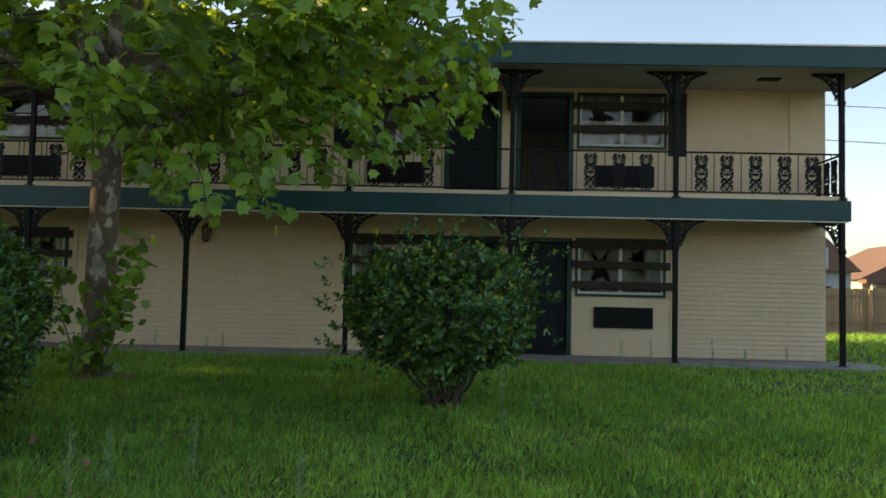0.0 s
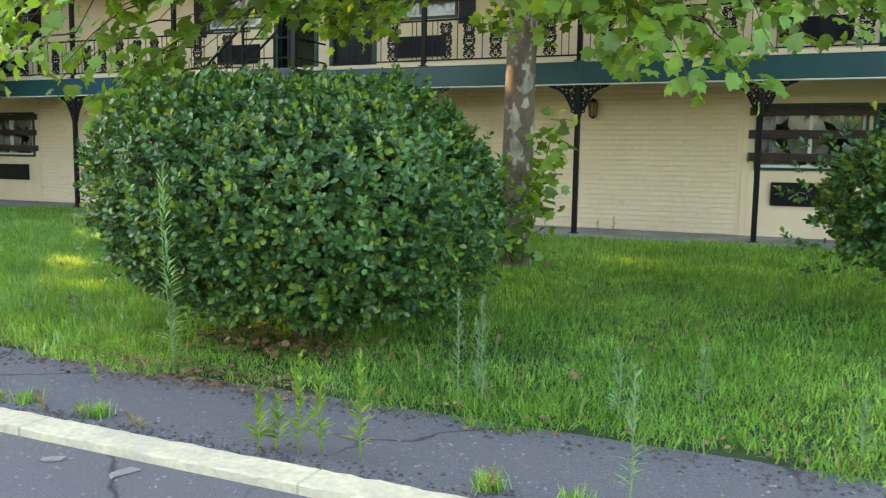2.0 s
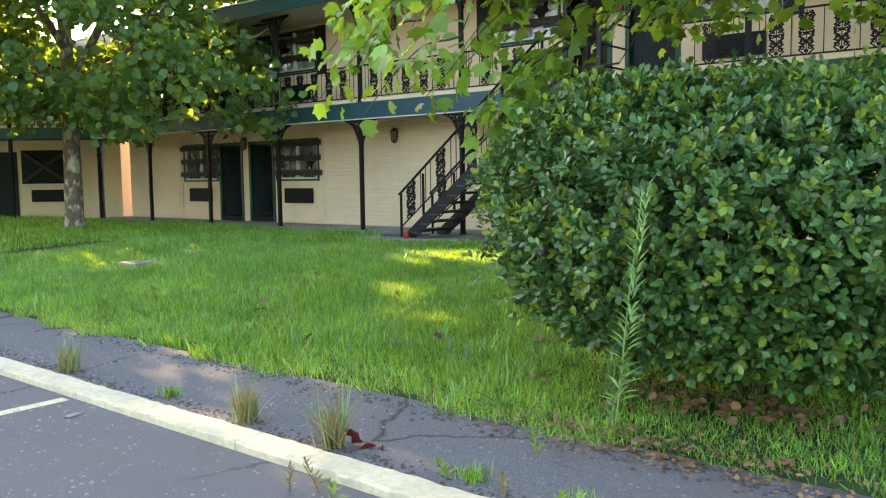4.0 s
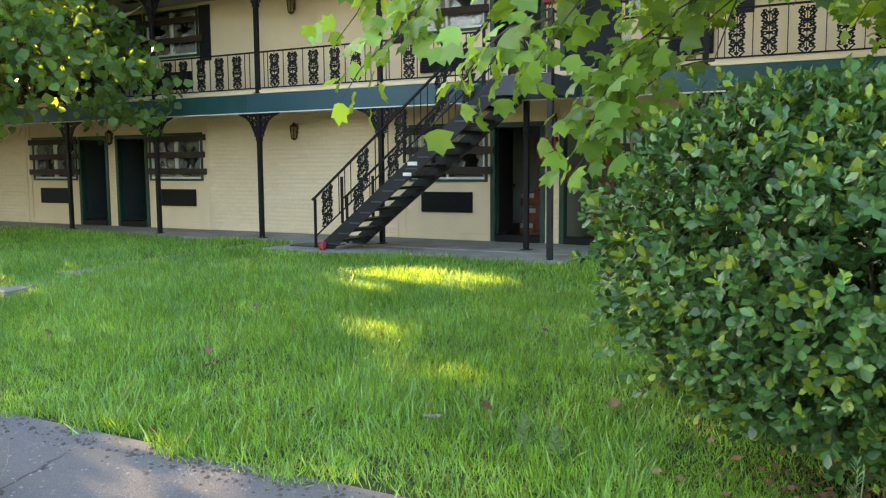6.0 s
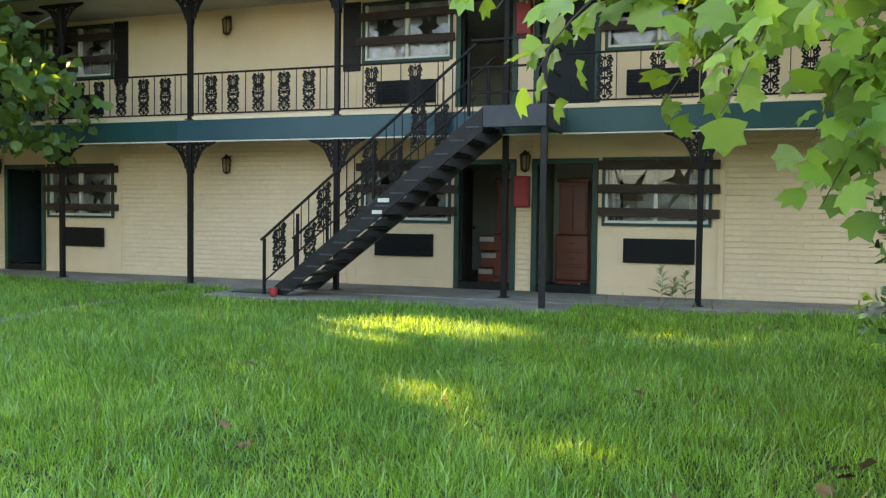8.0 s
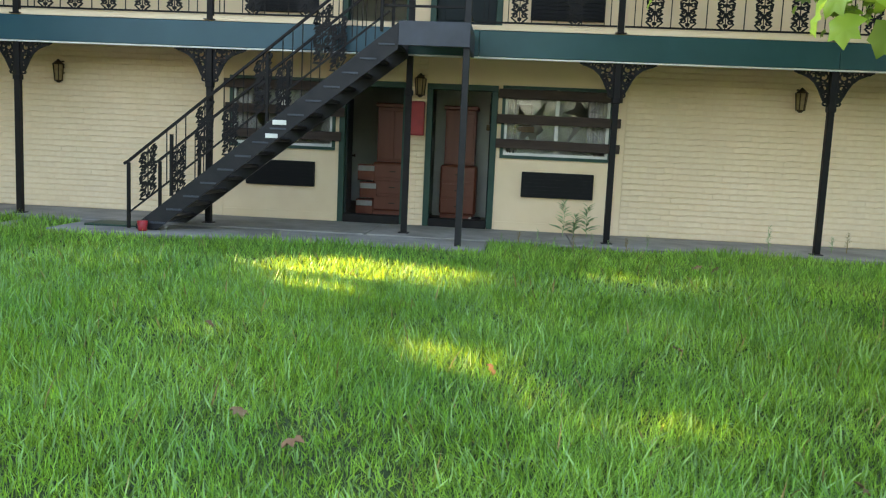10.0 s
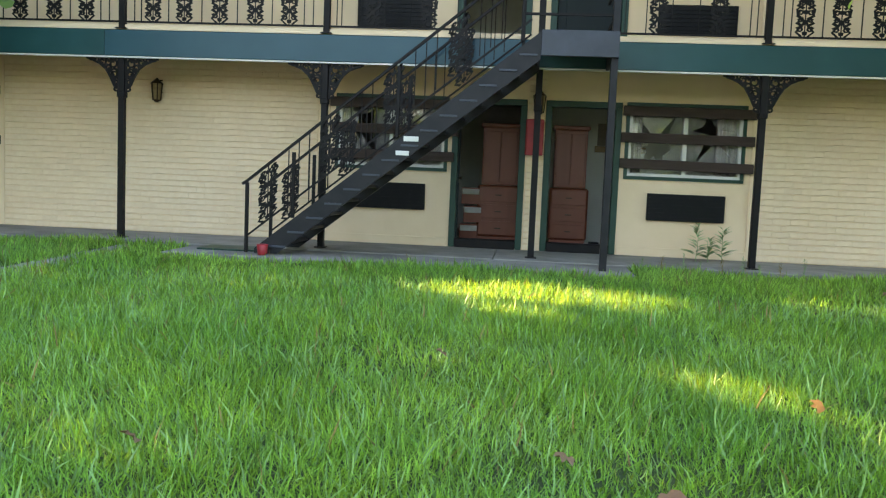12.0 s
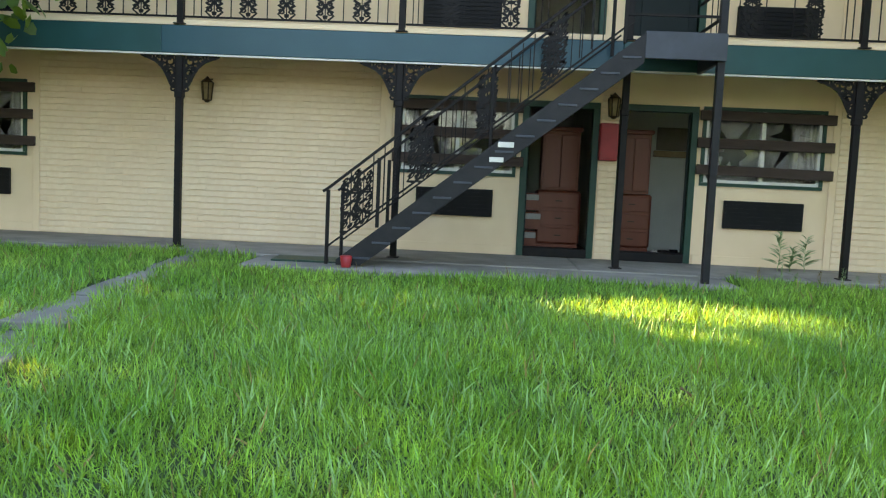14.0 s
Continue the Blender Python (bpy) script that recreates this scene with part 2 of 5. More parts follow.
def boxed(*a, bevel=0.0):
    return box(bmesh.new(), *a, bevel=bevel)


def tube(bm, pts, radii, sides=8, cap=True):
    """A round bar along points, with a radius at each."""
    rings = []
    pts = [Vector(p) for p in pts]
    for i, p in enumerate(pts):
        d = (pts[min(i + 1, len(pts) - 1)] - pts[max(i - 1, 0)]).normalized()
        s = d.cross(Vector((0, 0, 1)) if abs(d.z) < 0.95 else Vector((1, 0, 0))).normalized()
        u = s.cross(d)
        r = radii[i] if isinstance(radii, (list, tuple)) else radii
        rings.append([bm.verts.new(p + r * (math.cos(a) * s + math.sin(a) * u)) for a in [2 * math.pi * k / sides for k in range(sides)]])
    for a, b in zip(rings, rings[1:]):
        for k in range(sides):
            bm.faces.new((a[k], a[(k + 1) % sides], b[(k + 1) % sides], b[k])).smooth = True
    if cap:
        bm.faces.new(rings[0][::-1])
        bm.faces.new(rings[-1])
    return bm


def ribbon(bm, pts, w=0.012, d=0.012):
    """A flat iron bar bent along points of the xz plane: w wide in the plane, d deep along y."""
    rows = []
    n = len(pts)
    for i in range(n):
        a, c = pts[max(i - 1, 0)], pts[min(i + 1, n - 1)]
        tx, tz = c[0] - a[0], c[1] - a[1]
        s = math.hypot(tx, tz) or 1
        nx, nz = -tz / s * w / 2, tx / s * w / 2
        x, z = pts[i]
        rows.append([bm.verts.new(v) for v in ((x + nx, -d / 2, z + nz), (x - nx, -d / 2, z - nz), (x - nx, d / 2, z - nz), (x + nx, d / 2, z + nz))])
    for a, b in zip(rows, rows[1:]):
        for k in range(4):
            bm.faces.new((a[k], a[(k + 1) % 4], b[(k + 1) % 4], b[k]))
    bm.faces.new(rows[0][::-1])
    bm.faces.new(rows[-1])
    return bm


def spiral(cx, cz, r, a0, turns, n=10, shrink=0.35):
    return [(cx + (r * (1 - (1 - shrink) * k / n)) * math.cos(a0 + turns * 2 * math.pi * k / n),
             cz + (r * (1 - (1 - shrink) * k / n)) * math.sin(a0 + turns * 2 * math.pi * k / n)) for k in range(n + 1)]


def scatter(name, tv, tf, pos, rot, size, mat):
    """One mesh of many copies of a small template: pos (n,3), rot (n,3,3), size (n,) or (n,3)."""
    tv = np.asarray(tv, float)
    size = np.asarray(size, float)
    size = size[:, None] if size.ndim == 1 else size
    n, k = len(pos), len(tv)
    v = np.einsum("nij,nkj->nki", rot, tv[None] * size[:, None, :]) + np.asarray(pos)[:, None, :]
    lens = np.array([len(f) for f in tf])
    flat = np.concatenate([np.array(f) for f in tf])
    loops = (flat[None] + (np.arange(n) * k)[:, None]).ravel()
    totals = np.tile(lens, n)
    starts = np.concatenate([[0], np.cumsum(totals)[:-1]])
    me = bpy.data.meshes.new(name)
    me.vertices.add(n * k)
    me.vertices.foreach_set("co", v.ravel())
    me.loops.add(len(loops))
    me.loops.foreach_set("vertex_index", loops)
    me.polygons.add(len(totals))
    me.polygons.foreach_set("loop_start", starts)
    me.polygons.foreach_set("loop_total", totals)
    me.update(calc_edges=True)
    me.materials.append(mat)
    return me


rng = np.random.default_rng(7)


def turns(n, tilt=0.6, heading=None):
    """n random rotations: any heading, leaning by up to about tilt radians."""
    h = rng.uniform(0, 2 * np.pi, n) if heading is None else heading
    a = rng.normal(0, tilt, n)
    b = rng.normal(0, tilt, n)
    ch, sh, ca, sa, cb, sb = np.cos(h), np.sin(h), np.cos(a), np.sin(a), np.cos(b), np.sin(b)
    z = np.zeros(n)
    o = np.ones(n)
    rz = np.stack([ch, -sh, z, sh, ch, z, z, z, o], 1).reshape(n, 3, 3)
    rx = np.stack([o, z, z, z, ca, -sa, z, sa, ca], 1).reshape(n, 3, 3)
    ry = np.stack([cb, z, sb, z, o, z, -sb, z, cb], 1).reshape(n, 3, 3)
    return rz @ rx @ ry


# ---- the lie of the land ----
S, O = 2.861, -0.05          # post spacing along the facade, and the post at the middle
POST_Y = -1.23
KERB_Y0, KERB_Y1, GRASS_Y = -11.82, -11.61, -10.55
END_R, END_L = 17.36, -17.5  # the two ends of the wall


def lawn_z(x, y):
    t = np.clip((np.asarray(y, float) + 10.55) / 5.5, 0, 1)
    return -0.29 + 0.24 * t * t * (3 - 2 * t) + 0.025 * np.sin(x * 0.9 + y * 0.5) * np.sin(y * 0.8 - x * 0.3) * (t > 0)


def sheet(name, xs, ys, height, mat):
    bm = bmesh.new()
    vs = [[bm.verts.new((x, y, float(height(x, y)))) for y in ys] for x in xs]
    for i in range(len(xs) - 1):
        for j in range(len(ys) - 1):
            bm.faces.new((vs[i][j], vs[i + 1][j], vs[i + 1][j + 1], vs[i][j + 1])).smooth = True
    return part(name, bm, mat)


def ground_z(x, y):
    if y < GRASS_Y + 0.06:
        return -0.5
    if y > 0:
        return -0.06
    return lawn_z(x, y)


ground = sheet("ground", [-900, -300, -90] + [-40 + 0.8 * i for i in range(101)] + [90, 300, 900],
               [-900, -200, -60, -20, -11.9, GRASS_Y - 0.02, GRASS_Y + 0.07] + [-10.2 + 0.5 * j for j in range(18)] + [0.1, 30, 200, 900], ground_z, M_SOIL)
tagged(ground, "green lawn soil under long unmown grass", "lawn", kind="structure")

bm = bmesh.new()
box(bm, -60, 60, -60, KERB_Y0 - 0.004, -0.6, -0.318)
tagged(part("road", bm, M_ASPHALT), "worn grey asphalt of the parking lot", "parking lot", kind="structure")
bm = bmesh.new()
box(bm, -60, 60, KERB_Y1 + 0.004, GRASS_Y + 0.03, -0.6, -0.285)
pavement = tagged(part("pavement", bm, M_ASPHALT), "cracked grey asphalt footpath beside the kerb", "footpath", kind="structure")

# concrete walkway along the rooms, pad at the stair foot, path across the lawn
walkway = base("walkway", "grey concrete walkway slabs along the motel rooms", "walkway", kind="structure")
x = -17.7
while x < 18.0:
    w = min(S, 18.0 - x)
    part("slab", boxed(x, x + w - 0.012, -1.62, -0.002, -0.3, 0.0, bevel=0.01), M_CONCRETE, walkway)
    x += S
part("slab", boxed(-4.5, 1.15, -2.75, -1.632, -0.3, -0.012, bevel=0.01), M_CONCRETE, walkway)
path = base("concrete_path", "narrow concrete path crossing the lawn", "path", kind="structure")


def path_x(y):
    """The middle of the path, which runs a little askew to the building."""
    return -5.3 + 0.11 * (-1.6 - y)


y = -1.64
while y > -10.4:
    xm = path_x(y - 0.6)
    zc = max(float(lawn_z(xq, yq)) for xq in (xm - 0.3, xm, xm + 0.3) for yq in (y - 1.2, y - 0.6, y))
    bm = boxed(xm - 0.24, xm + 0.22, y - 1.2, y - 0.012, -0.5, zc, bevel=0.01)
    for v in bm.verts:
        v.co.x += path_x(v.co.y) - xm
    part("slab", bm, M_CONCRETE, path)
    y -= 1.21
mat_bm = boxed(-0.42, 0.42, -0.28, 0.28, 0, 0.02, bevel=0.006)
door_mat = part("door_mat", mat_bm, M_DOORFRAME)
door_mat.matrix_world = pose(-3.85, -1.95, -0.011, 0, 0, 4)
tagged(door_mat, "dark green flat mat lying beside the stair foot", "mat")

stripe = part("stripe", boxed(1.7, 1.8, -16.5, KERB_Y0 - 0.05, -0.32, -0.314), M_KERB)
tagged(stripe, "worn white parking bay line on the asphalt", "road marking", kind="structure")
# kerb stones
kerb = base("kerb", "white painted concrete kerb, chipped and worn", "kerb", kind="structure")
kr = random.Random(3)
stone = []
for v in range(5):
    bm = boxed(0, 1.799, KERB_Y0, KERB_Y1, -0.55, -0.268, bevel=0.008)
    bmesh.ops.subdivide_edges(bm, edges=[e for e in bm.edges if abs(e.verts[0].co.x - e.verts[1].co.x) > 0.6], cuts=22)
    for q in bm.verts:
        inner = 0.02 < q.co.x < 1.78
        q.co.y += kr.uniform(-0.007, 0.007) if inner else 0
        q.co.z += kr.uniform(-0.006, 0.002) if inner else 0
    stone.append(mesh_of(bm, "kerb_stone", M_KERB))
for i in range(-12, 18):
    ob = new("kerb_stone", stone[i % 5])
    ob.location.x = i * 1.8
    ob.parent = kerb


# ---- the motel: walls ----
def wall_with_openings(name, x0, x1, z0, z1, holes, y0=0.0, y1=0.2, mat=None):
    """An upright wall facing -y with rectangular holes that go right through."""
    xs = sorted({x0, x1, *[h[0] for h in holes], *[h[1] for h in holes]})
    zs = sorted({z0, z1, *[h[2] for h in holes], *[h[3] for h in holes]})

    def solid(i, j):
        if not (0 <= i < len(xs) - 1 and 0 <= j < len(zs) - 1):
            return False
        cx, cz = (xs[i] + xs[i + 1]) / 2, (zs[j] + zs[j + 1]) / 2
        return not any(a < cx < b and c < cz < d for a, b, c, d in holes)

    bm = bmesh.new()
    front = {(i, j): bm.verts.new((x, y0, z)) for i, x in enumerate(xs) for j, z in enumerate(zs)}
    back = {(i, j): bm.verts.new((x, y1, z)) for i, x in enumerate(xs) for j, z in enumerate(zs)}
    for i in range(len(xs) - 1):
        for j in range(len(zs) - 1):
            if not solid(i, j):
                continue
            q = ((i, j), (i + 1, j), (i + 1, j + 1), (i, j + 1))
            bm.faces.new([front[k] for k in q])
            bm.faces.new([back[k] for k in q[::-1]])
            for (di, dj), (p, r) in (((-1, 0), (q[3], q[0])), ((1, 0), (q[1], q[2])), ((0, -1), (q[0], q[1])), ((0, 1), (q[2], q[3]))):
                if not solid(i + di, j + dj):
                    bm.faces.new((front[r], front[p], back[p], back[r]))
    for v in [v for v in bm.verts if not v.link_faces]:
        bm.verts.remove(v)
    return part(name, bm, mat or M_PLASTER)


CENTRES = [O - 4 * S, O, O + 4 * S]
DOORS, WINDOWS = [(-1.23, -0.14), (0.13, 1.23)], [(-2.99, -1.29), (1.29, 2.99)]
LOW_HOLES, UP_HOLES = [], []
FLOOR2 = 2.87
for c in CENTRES:
    for a, b in DOORS:
        LOW_HOLES.append((c + a, c + b, 0.02, 2.21))
        UP_HOLES.append((c + a, c + b, FLOOR2 + 0.02, 5.0))
    for a, b in WINDOWS:
        LOW_HOLES.append((c + a, c + b, 1.11, 2.22))
        UP_HOLES.append((c + a, c + b, 3.92, 5.0))
tagged(wall_with_openings("wall_front", END_L, END_R, 0.0, 2.62, LOW_HOLES), "cream painted ground floor wall of the motel", "wall", kind="structure")
tagged(wall_with_openings("wall_front_upper", END_L, END_R, 2.62, 5.2, UP_HOLES), "cream painted upper floor wall of the motel", "wall", kind="structure")
for nm, xa, xb in (("wall_right", END_R - 0.2, END_R), ("wall_left", END_L, END_L + 0.2)):
    tagged(part(nm, boxed(xa, xb, 0.2, 9.0, -0.3, 5.2), M_BRICK), "cream painted end wall of the motel", "wall", kind="structure")
tagged(part("wall_back", boxed(END_L, END_R, 9.0, 9.2, -0.3, 5.2), M_PLASTER), "cream painted back wall", "wall", kind="structure")
tagged(part("floor_upper", boxed(END_L + 0.2, END_R - 0.2, 0.2, 9.0, 2.6, FLOOR2), M_CARPET), "dark floor between the storeys", "floor", kind="structure")
tagged(part("floor", boxed(END_L + 0.2, END_R - 0.2, 0.2, 9.0, -0.3, 0.01), M_CARPET), "dark worn room floor", "floor", kind="structure")
for i, c in enumerate(CENTRES):
    for z0, z1 in ((0.01, 2.6), (FLOOR2, 5.15)):
        for nm, a, b in (("party", -0.05, 0.05), ("side_a", -4.25, -4.15), ("side_b", 4.15, 4.25)):
            tagged(part("partition_wall", boxed(c + a, c + b, 0.2, 4.6, z0, z1), M_ROOM), "dingy inner wall of a motel room", "wall", kind="structure")
        tagged(part("partition_wall", boxed(c - 4.25, c + 4.25, 4.6, 4.7, z0, z1), M_ROOM), "dingy rear wall of a motel room", "wall", kind="structure")

# balcony deck, its fascia, roof
BAL_Y = -1.3
tagged(part("balcony_floor", boxed(END_L - 0.05, END_R - 0.1, BAL_Y + 0.05, -0.002, 2.66, FLOOR2 - 0.006), M_SOFFIT), "pale concrete balcony deck", "balcony floor", kind="structure")
balcony_fascia = base("balcony_fascia", "teal painted fascia board along the balcony edge", "fascia", kind="structure")
edges = [END_L - 0.05, -11.4, -6.0, -0.12, 0.9, 5.7, 11.4, 17.25]
for a, b in zip(edges, edges[1:]):
    # Left middle boards carry the painted-in sky reflection.
    part("fascia_board", boxed(a + 0.002, b - 0.002, BAL_Y, BAL_Y + 0.046, 2.5, 2.85, bevel=0.006), M_SKYTEAL if -7 < a < -1 else M_GREEN, balcony_fascia)
part("fascia_board", boxed(17.204, 17.25, BAL_Y + 0.048, -0.004, 2.5, 2.85, bevel=0.006), M_GREEN, balcony_fascia)
part("drip_strip", boxed(END_L - 0.05, 17.2, BAL_Y + 0.012, BAL_Y + 0.07, 2.476, 2.498), M_WHITE, balcony_fascia, "thin white drip strip")
part("sill_board", boxed(END_L - 0.05, 17.2, BAL_Y + 0.05, BAL_Y + 0.09, 2.852, 2.93), M_PLASTER, balcony_fascia, "cream upstand")

EAVE = -1.72
roof = base("roof", "low flat roof with teal fascia and pale soffit", "roof", kind="structure")
part("roof_deck", boxed(END_L - 0.8, 17.7, EAVE + 0.06, -0.3, 5.38, 5.44), M_ROOF, roof)
part("roof_deck", boxed(END_L - 0.1, END_R + 0.05, -0.298, 9.4, 5.38, 5.44), M_ROOF, roof)
part("gable_fascia", boxed(END_R + 0.003, END_R + 0.05, -0.29, 9.4, 5.12, 5.378), M_GREEN, roof)
part("fascia_board", boxed(END_L - 0.8, 17.75, EAVE, EAVE + 0.05, 5.07, 5.42, bevel=0.006), M_GREEN, roof)
part("fascia_board", boxed(17.7, 17.75, EAVE + 0.052, -0.3, 5.07, 5.42, bevel=0.006), M_GREEN, roof)
part("metal_edge", boxed(END_L - 0.82, 17.77, EAVE - 0.02, EAVE + 0.056, 5.425, 5.455), M_WHITE, roof, "pale metal roof edge")
part("porch_fascia", boxed(-6.05, 6.0, -2.02, -1.97, 5.1, 5.5, bevel=0.006), M_GREEN, roof, "teal fascia of the stair porch")
part("porch_edge", boxed(-6.07, 6.02, -2.04, -1.96, 5.503, 5.53), M_WHITE, roof)
part("porch_deck", boxed(-6.05, 6.0, -1.968, EAVE - 0.024, 5.06, 5.1), M_SOFFIT, roof)
for xa in (-6.05, 5.95):
    part("porch_side", boxed(xa, xa + 0.05, -1.968, EAVE - 0.024, 5.102, 5.5), M_GREEN, roof)
tagged(part("ceiling", boxed(END_L - 0.75, 17.69, EAVE + 0.055, -0.003, 5.09, 5.12), M_SOFFIT), "stained pale soffit over the balcony", "soffit", kind="structure")
tagged(part("ceiling", boxed(END_L + 0.2, END_R - 0.2, 0.2, 9.0, 5.15, 5.19), M_ROOM), "dark room ceiling", "ceiling", kind="structure")
for xv in (-4.0, -9.7, 1.7, 16.0, 7.4):
    vent = base("soffit_vent", "dark metal vent set into the soffit", "vent", (xv, -0.85, 5.086), "soffit vents")
    part("frame", boxed(-0.2, 0.2, -0.1, 0.1, -0.012, 0.003, bevel=0.004), M_BLACK, vent)
    for k in range(4):
        part("slat", boxed(-0.18, 0.18, -0.075 + k * 0.045, -0.055 + k * 0.045, -0.02, -0.0125), M_BLACK, vent)


# ---- iron posts and rails ----
def scroll_bracket():
    """A cast corner bracket: scrolls and leaves packed inside a concave outline, ending in a drop along the post."""
    bm = bmesh.new()
    ribbon(bm, [(0.045, -0.014), (0.5, -0.014)], 0.028, 0.024)
    ribbon(bm, [(0.055, -0.02), (0.055, -0.5)], 0.022, 0.02)
    ribbon(bm, [(0.5, -0.02), (0.41, -0.055), (0.31, -0.1), (0.23, -0.17), (0.175, -0.26), (0.13, -0.36), (0.1, -0.42)], 0.03, 0.022)
    for cx, cz, r, a, t in ((0.13, -0.1, 0.075, 0.3, 1.3), (0.26, -0.075, 0.06, 2.6, -1.3), (0.105, -0.25, 0.055, -1.2, 1.3), (0.19, -0.15, 0.05, 3.6, 1.3), (0.36, -0.05, 0.04, 0.3, 1.2), (0.09, -0.35, 0.04, 0.2, -1.2), (0.085, -0.45, 0.042, 1.2, 1.3), (0.16, -0.22, 0.035, 1.0, -1.2), (0.44, -0.035, 0.025, 2.0, 1.2)):
        ribbon(bm, spiral(cx, cz, r, a, t), 0.024, 0.018)
    for cx, cz, up in ((0.2, -0.05, 1), (0.09, -0.18, 1), (0.17, -0.19, -1), (0.31, -0.08, 1), (0.1, -0.3, -1), (0.09, -0.4, 1), (0.24, -0.13, -1), (0.12, -0.05, -1), (0.4, -0.04, 1)):
        ribbon(bm, [(cx - 0.035, cz - 0.02 * up), (cx, cz), (cx + 0.035, cz + 0.02 * up)], 0.036, 0.014)
    return bm


BRACKET = mesh_of(scroll_bracket(), "bracket", M_BLACK)


def porch_post(x, z0, z1, arms=(1, -1), drop=0.0):
    p = base("porch_post", "black iron porch post with scrolled corner brackets", "post", (x, POST_Y, z0), "porch posts")
    h = z1 - z0
    part("shaft", boxed(-0.042, 0.042, -0.042, 0.042, 0.012, h, bevel=0.006), M_BLACK, p)
    part("foot_plate", boxed(-0.075, 0.075, -0.075, 0.075, 0.0, 0.012), M_BLACK, p)
    part("capital", boxed(-0.055, 0.055, -0.055, 0.055, h - drop - 0.56, h - drop - 0.48, bevel=0.01), M_BLACK, p)
    for s in arms:
        b = new("bracket", BRACKET)
        b.parent = p
        b.matrix_local = Matrix.Translation((0, 0, h - drop)) @ Matrix.Diagonal((s * 1.04, 1, 0.98, 1))
    return p


for k in range(-6, 7):
    arms = (1,) if k == -6 else (-1,) if k == 6 else (1, -1)
    if k == 0:
        arms = ()
    porch_post(O + k * S, 0.0, 2.66, arms, 0.165)
    porch_post(O + k * S, 2.872, 5.09, arms if k else (1, -1))


def ornament():
    """A cast panel of paired scrolls and leaves, 0.66 high."""
    bm = bmesh.new()
    for s in (-1, 1):
        ribbon(bm, [(s * 0.03, 0.0), (s * 0.085, 0.06), (s * 0.03, 0.13), (s * 0.012, 0.2), (s * 0.075, 0.27), (s * 0.085, 0.34), (s * 0.012, 0.41), (s * 0.03, 0.48), (s * 0.09, 0.56), (s * 0.05, 0.64)], 0.021, 0.016)
        for cz, r in ((0.09, 0.036), (0.3, 0.034), (0.52, 0.036), (0.61, 0.026), (0.2, 0.024), (0.42, 0.024)):
            ribbon(bm, spiral(s * 0.052, cz, r, 0.4 if s > 0 else 2.7, s * 1.2, 8), 0.019, 0.016)
        for cz in (0.15, 0.24, 0.37, 0.46, 0.57):
            ribbon(bm, [(s * 0.02, cz - 0.02), (s * 0.05, cz), (s * 0.085, cz + 0.028)], 0.03, 0.014)
    for cz in (0.04, 0.17, 0.305, 0.44, 0.59):
        ribbon(bm, [(-0.022, cz), (0.0, cz + 0.004), (0.022, cz)], 0.045, 0.018)
    ribbon(bm, [(0, 0.0), (0, 0.66)], 0.01, 0.012)
    return bm


ORNAMENT = mesh_of(ornament(), "ornament", M_BLACK)
for v in ORNAMENT.vertices:
    v.co.x *= 1.28


def leaning(slope):
    me = ORNAMENT.copy()
    for v in me.vertices:
        v.co.z += slope * v.co.x
    return me


PICKET = mesh_of(boxed(-0.006, 0.006, -0.006, 0.006, 0.0, 1.0), "picket", M_BLACK)


def rail_fill(rail, length, lift, panels, pickets, height=0.68):
    """Pickets and ornaments along a rail; lift(u) is the height of the lower bar at u of its length."""
    for u in panels:
        o = new("ornament", ORNAMENT)
        o.parent = rail
        o.location = (u * length, 0, lift(u) + 0.01)
        o.scale.z = height / 0.68
    for u in pickets:
        o = new("picket", PICKET)
        o.parent = rail
        o.location = (u * length, 0, lift(u))
        o.scale.z = height


PANELS = (0.14, 0.30, 0.48, 0.66, 0.83)
PICKETS = (0.045, 0.08, 0.22, 0.39, 0.57, 0.745, 0.905, 0.95)


def balcony_rail(x0, x1):
    r = base("balcony_railing", "black wrought iron balcony railing with leaf scroll panels", "railing", (x0, BAL_Y + 0.06, 2.97), "balcony railings")
    n = x1 - x0
    part("top_rail", boxed(0, n, -0.018, 0.018, 0.68, 0.71, bevel=0.004), M_BLACK, r)
    part("bottom_rail", boxed(0, n, -0.014, 0.014, -0.012, 0.012, bevel=0.003), M_BLACK, r)
    rail_fill(r, n, lambda u: 0.0, PANELS if n > 2 else (0.3, 0.7), PICKETS)
    return r


for k in range(-6, 6):
    a, b = O + k * S + 0.05, O + (k + 1) * S - 0.05
    if k == -1:
        b = -0.98
    if k == 0:
        a = 0.86
    balcony_rail(a, b)
end_rail = base("balcony_railing", "black wrought iron railing closing the balcony end", "railing", (O + 6 * S, -1.18, 2.97), "balcony railings")
part("top_rail", boxed(-0.018, 0.018, 0, 1.17, 0.68, 0.71, bevel=0.004), M_BLACK, end_rail)
part("bottom_rail", boxed(-0.014, 0.014, 0, 1.17, -0.012, 0.012, bevel=0.003), M_BLACK, end_rail)
for u in (0.25, 0.55, 0.9):
    o = new("ornament", ORNAMENT)
    o.parent = end_rail
    o.matrix_local = pose(0, u, 0.01, 0, 0, 90)

# ---- the outside stair ----
ST_X0, ST_X1, ST_Y0, ST_Y1 = -3.46, -0.06, -2.42, -1.42
STAIR_TOP = 2.76
stair = base("staircase", "black steel outside staircase with open risers up to the balcony", "staircase", (0, 0, 0))


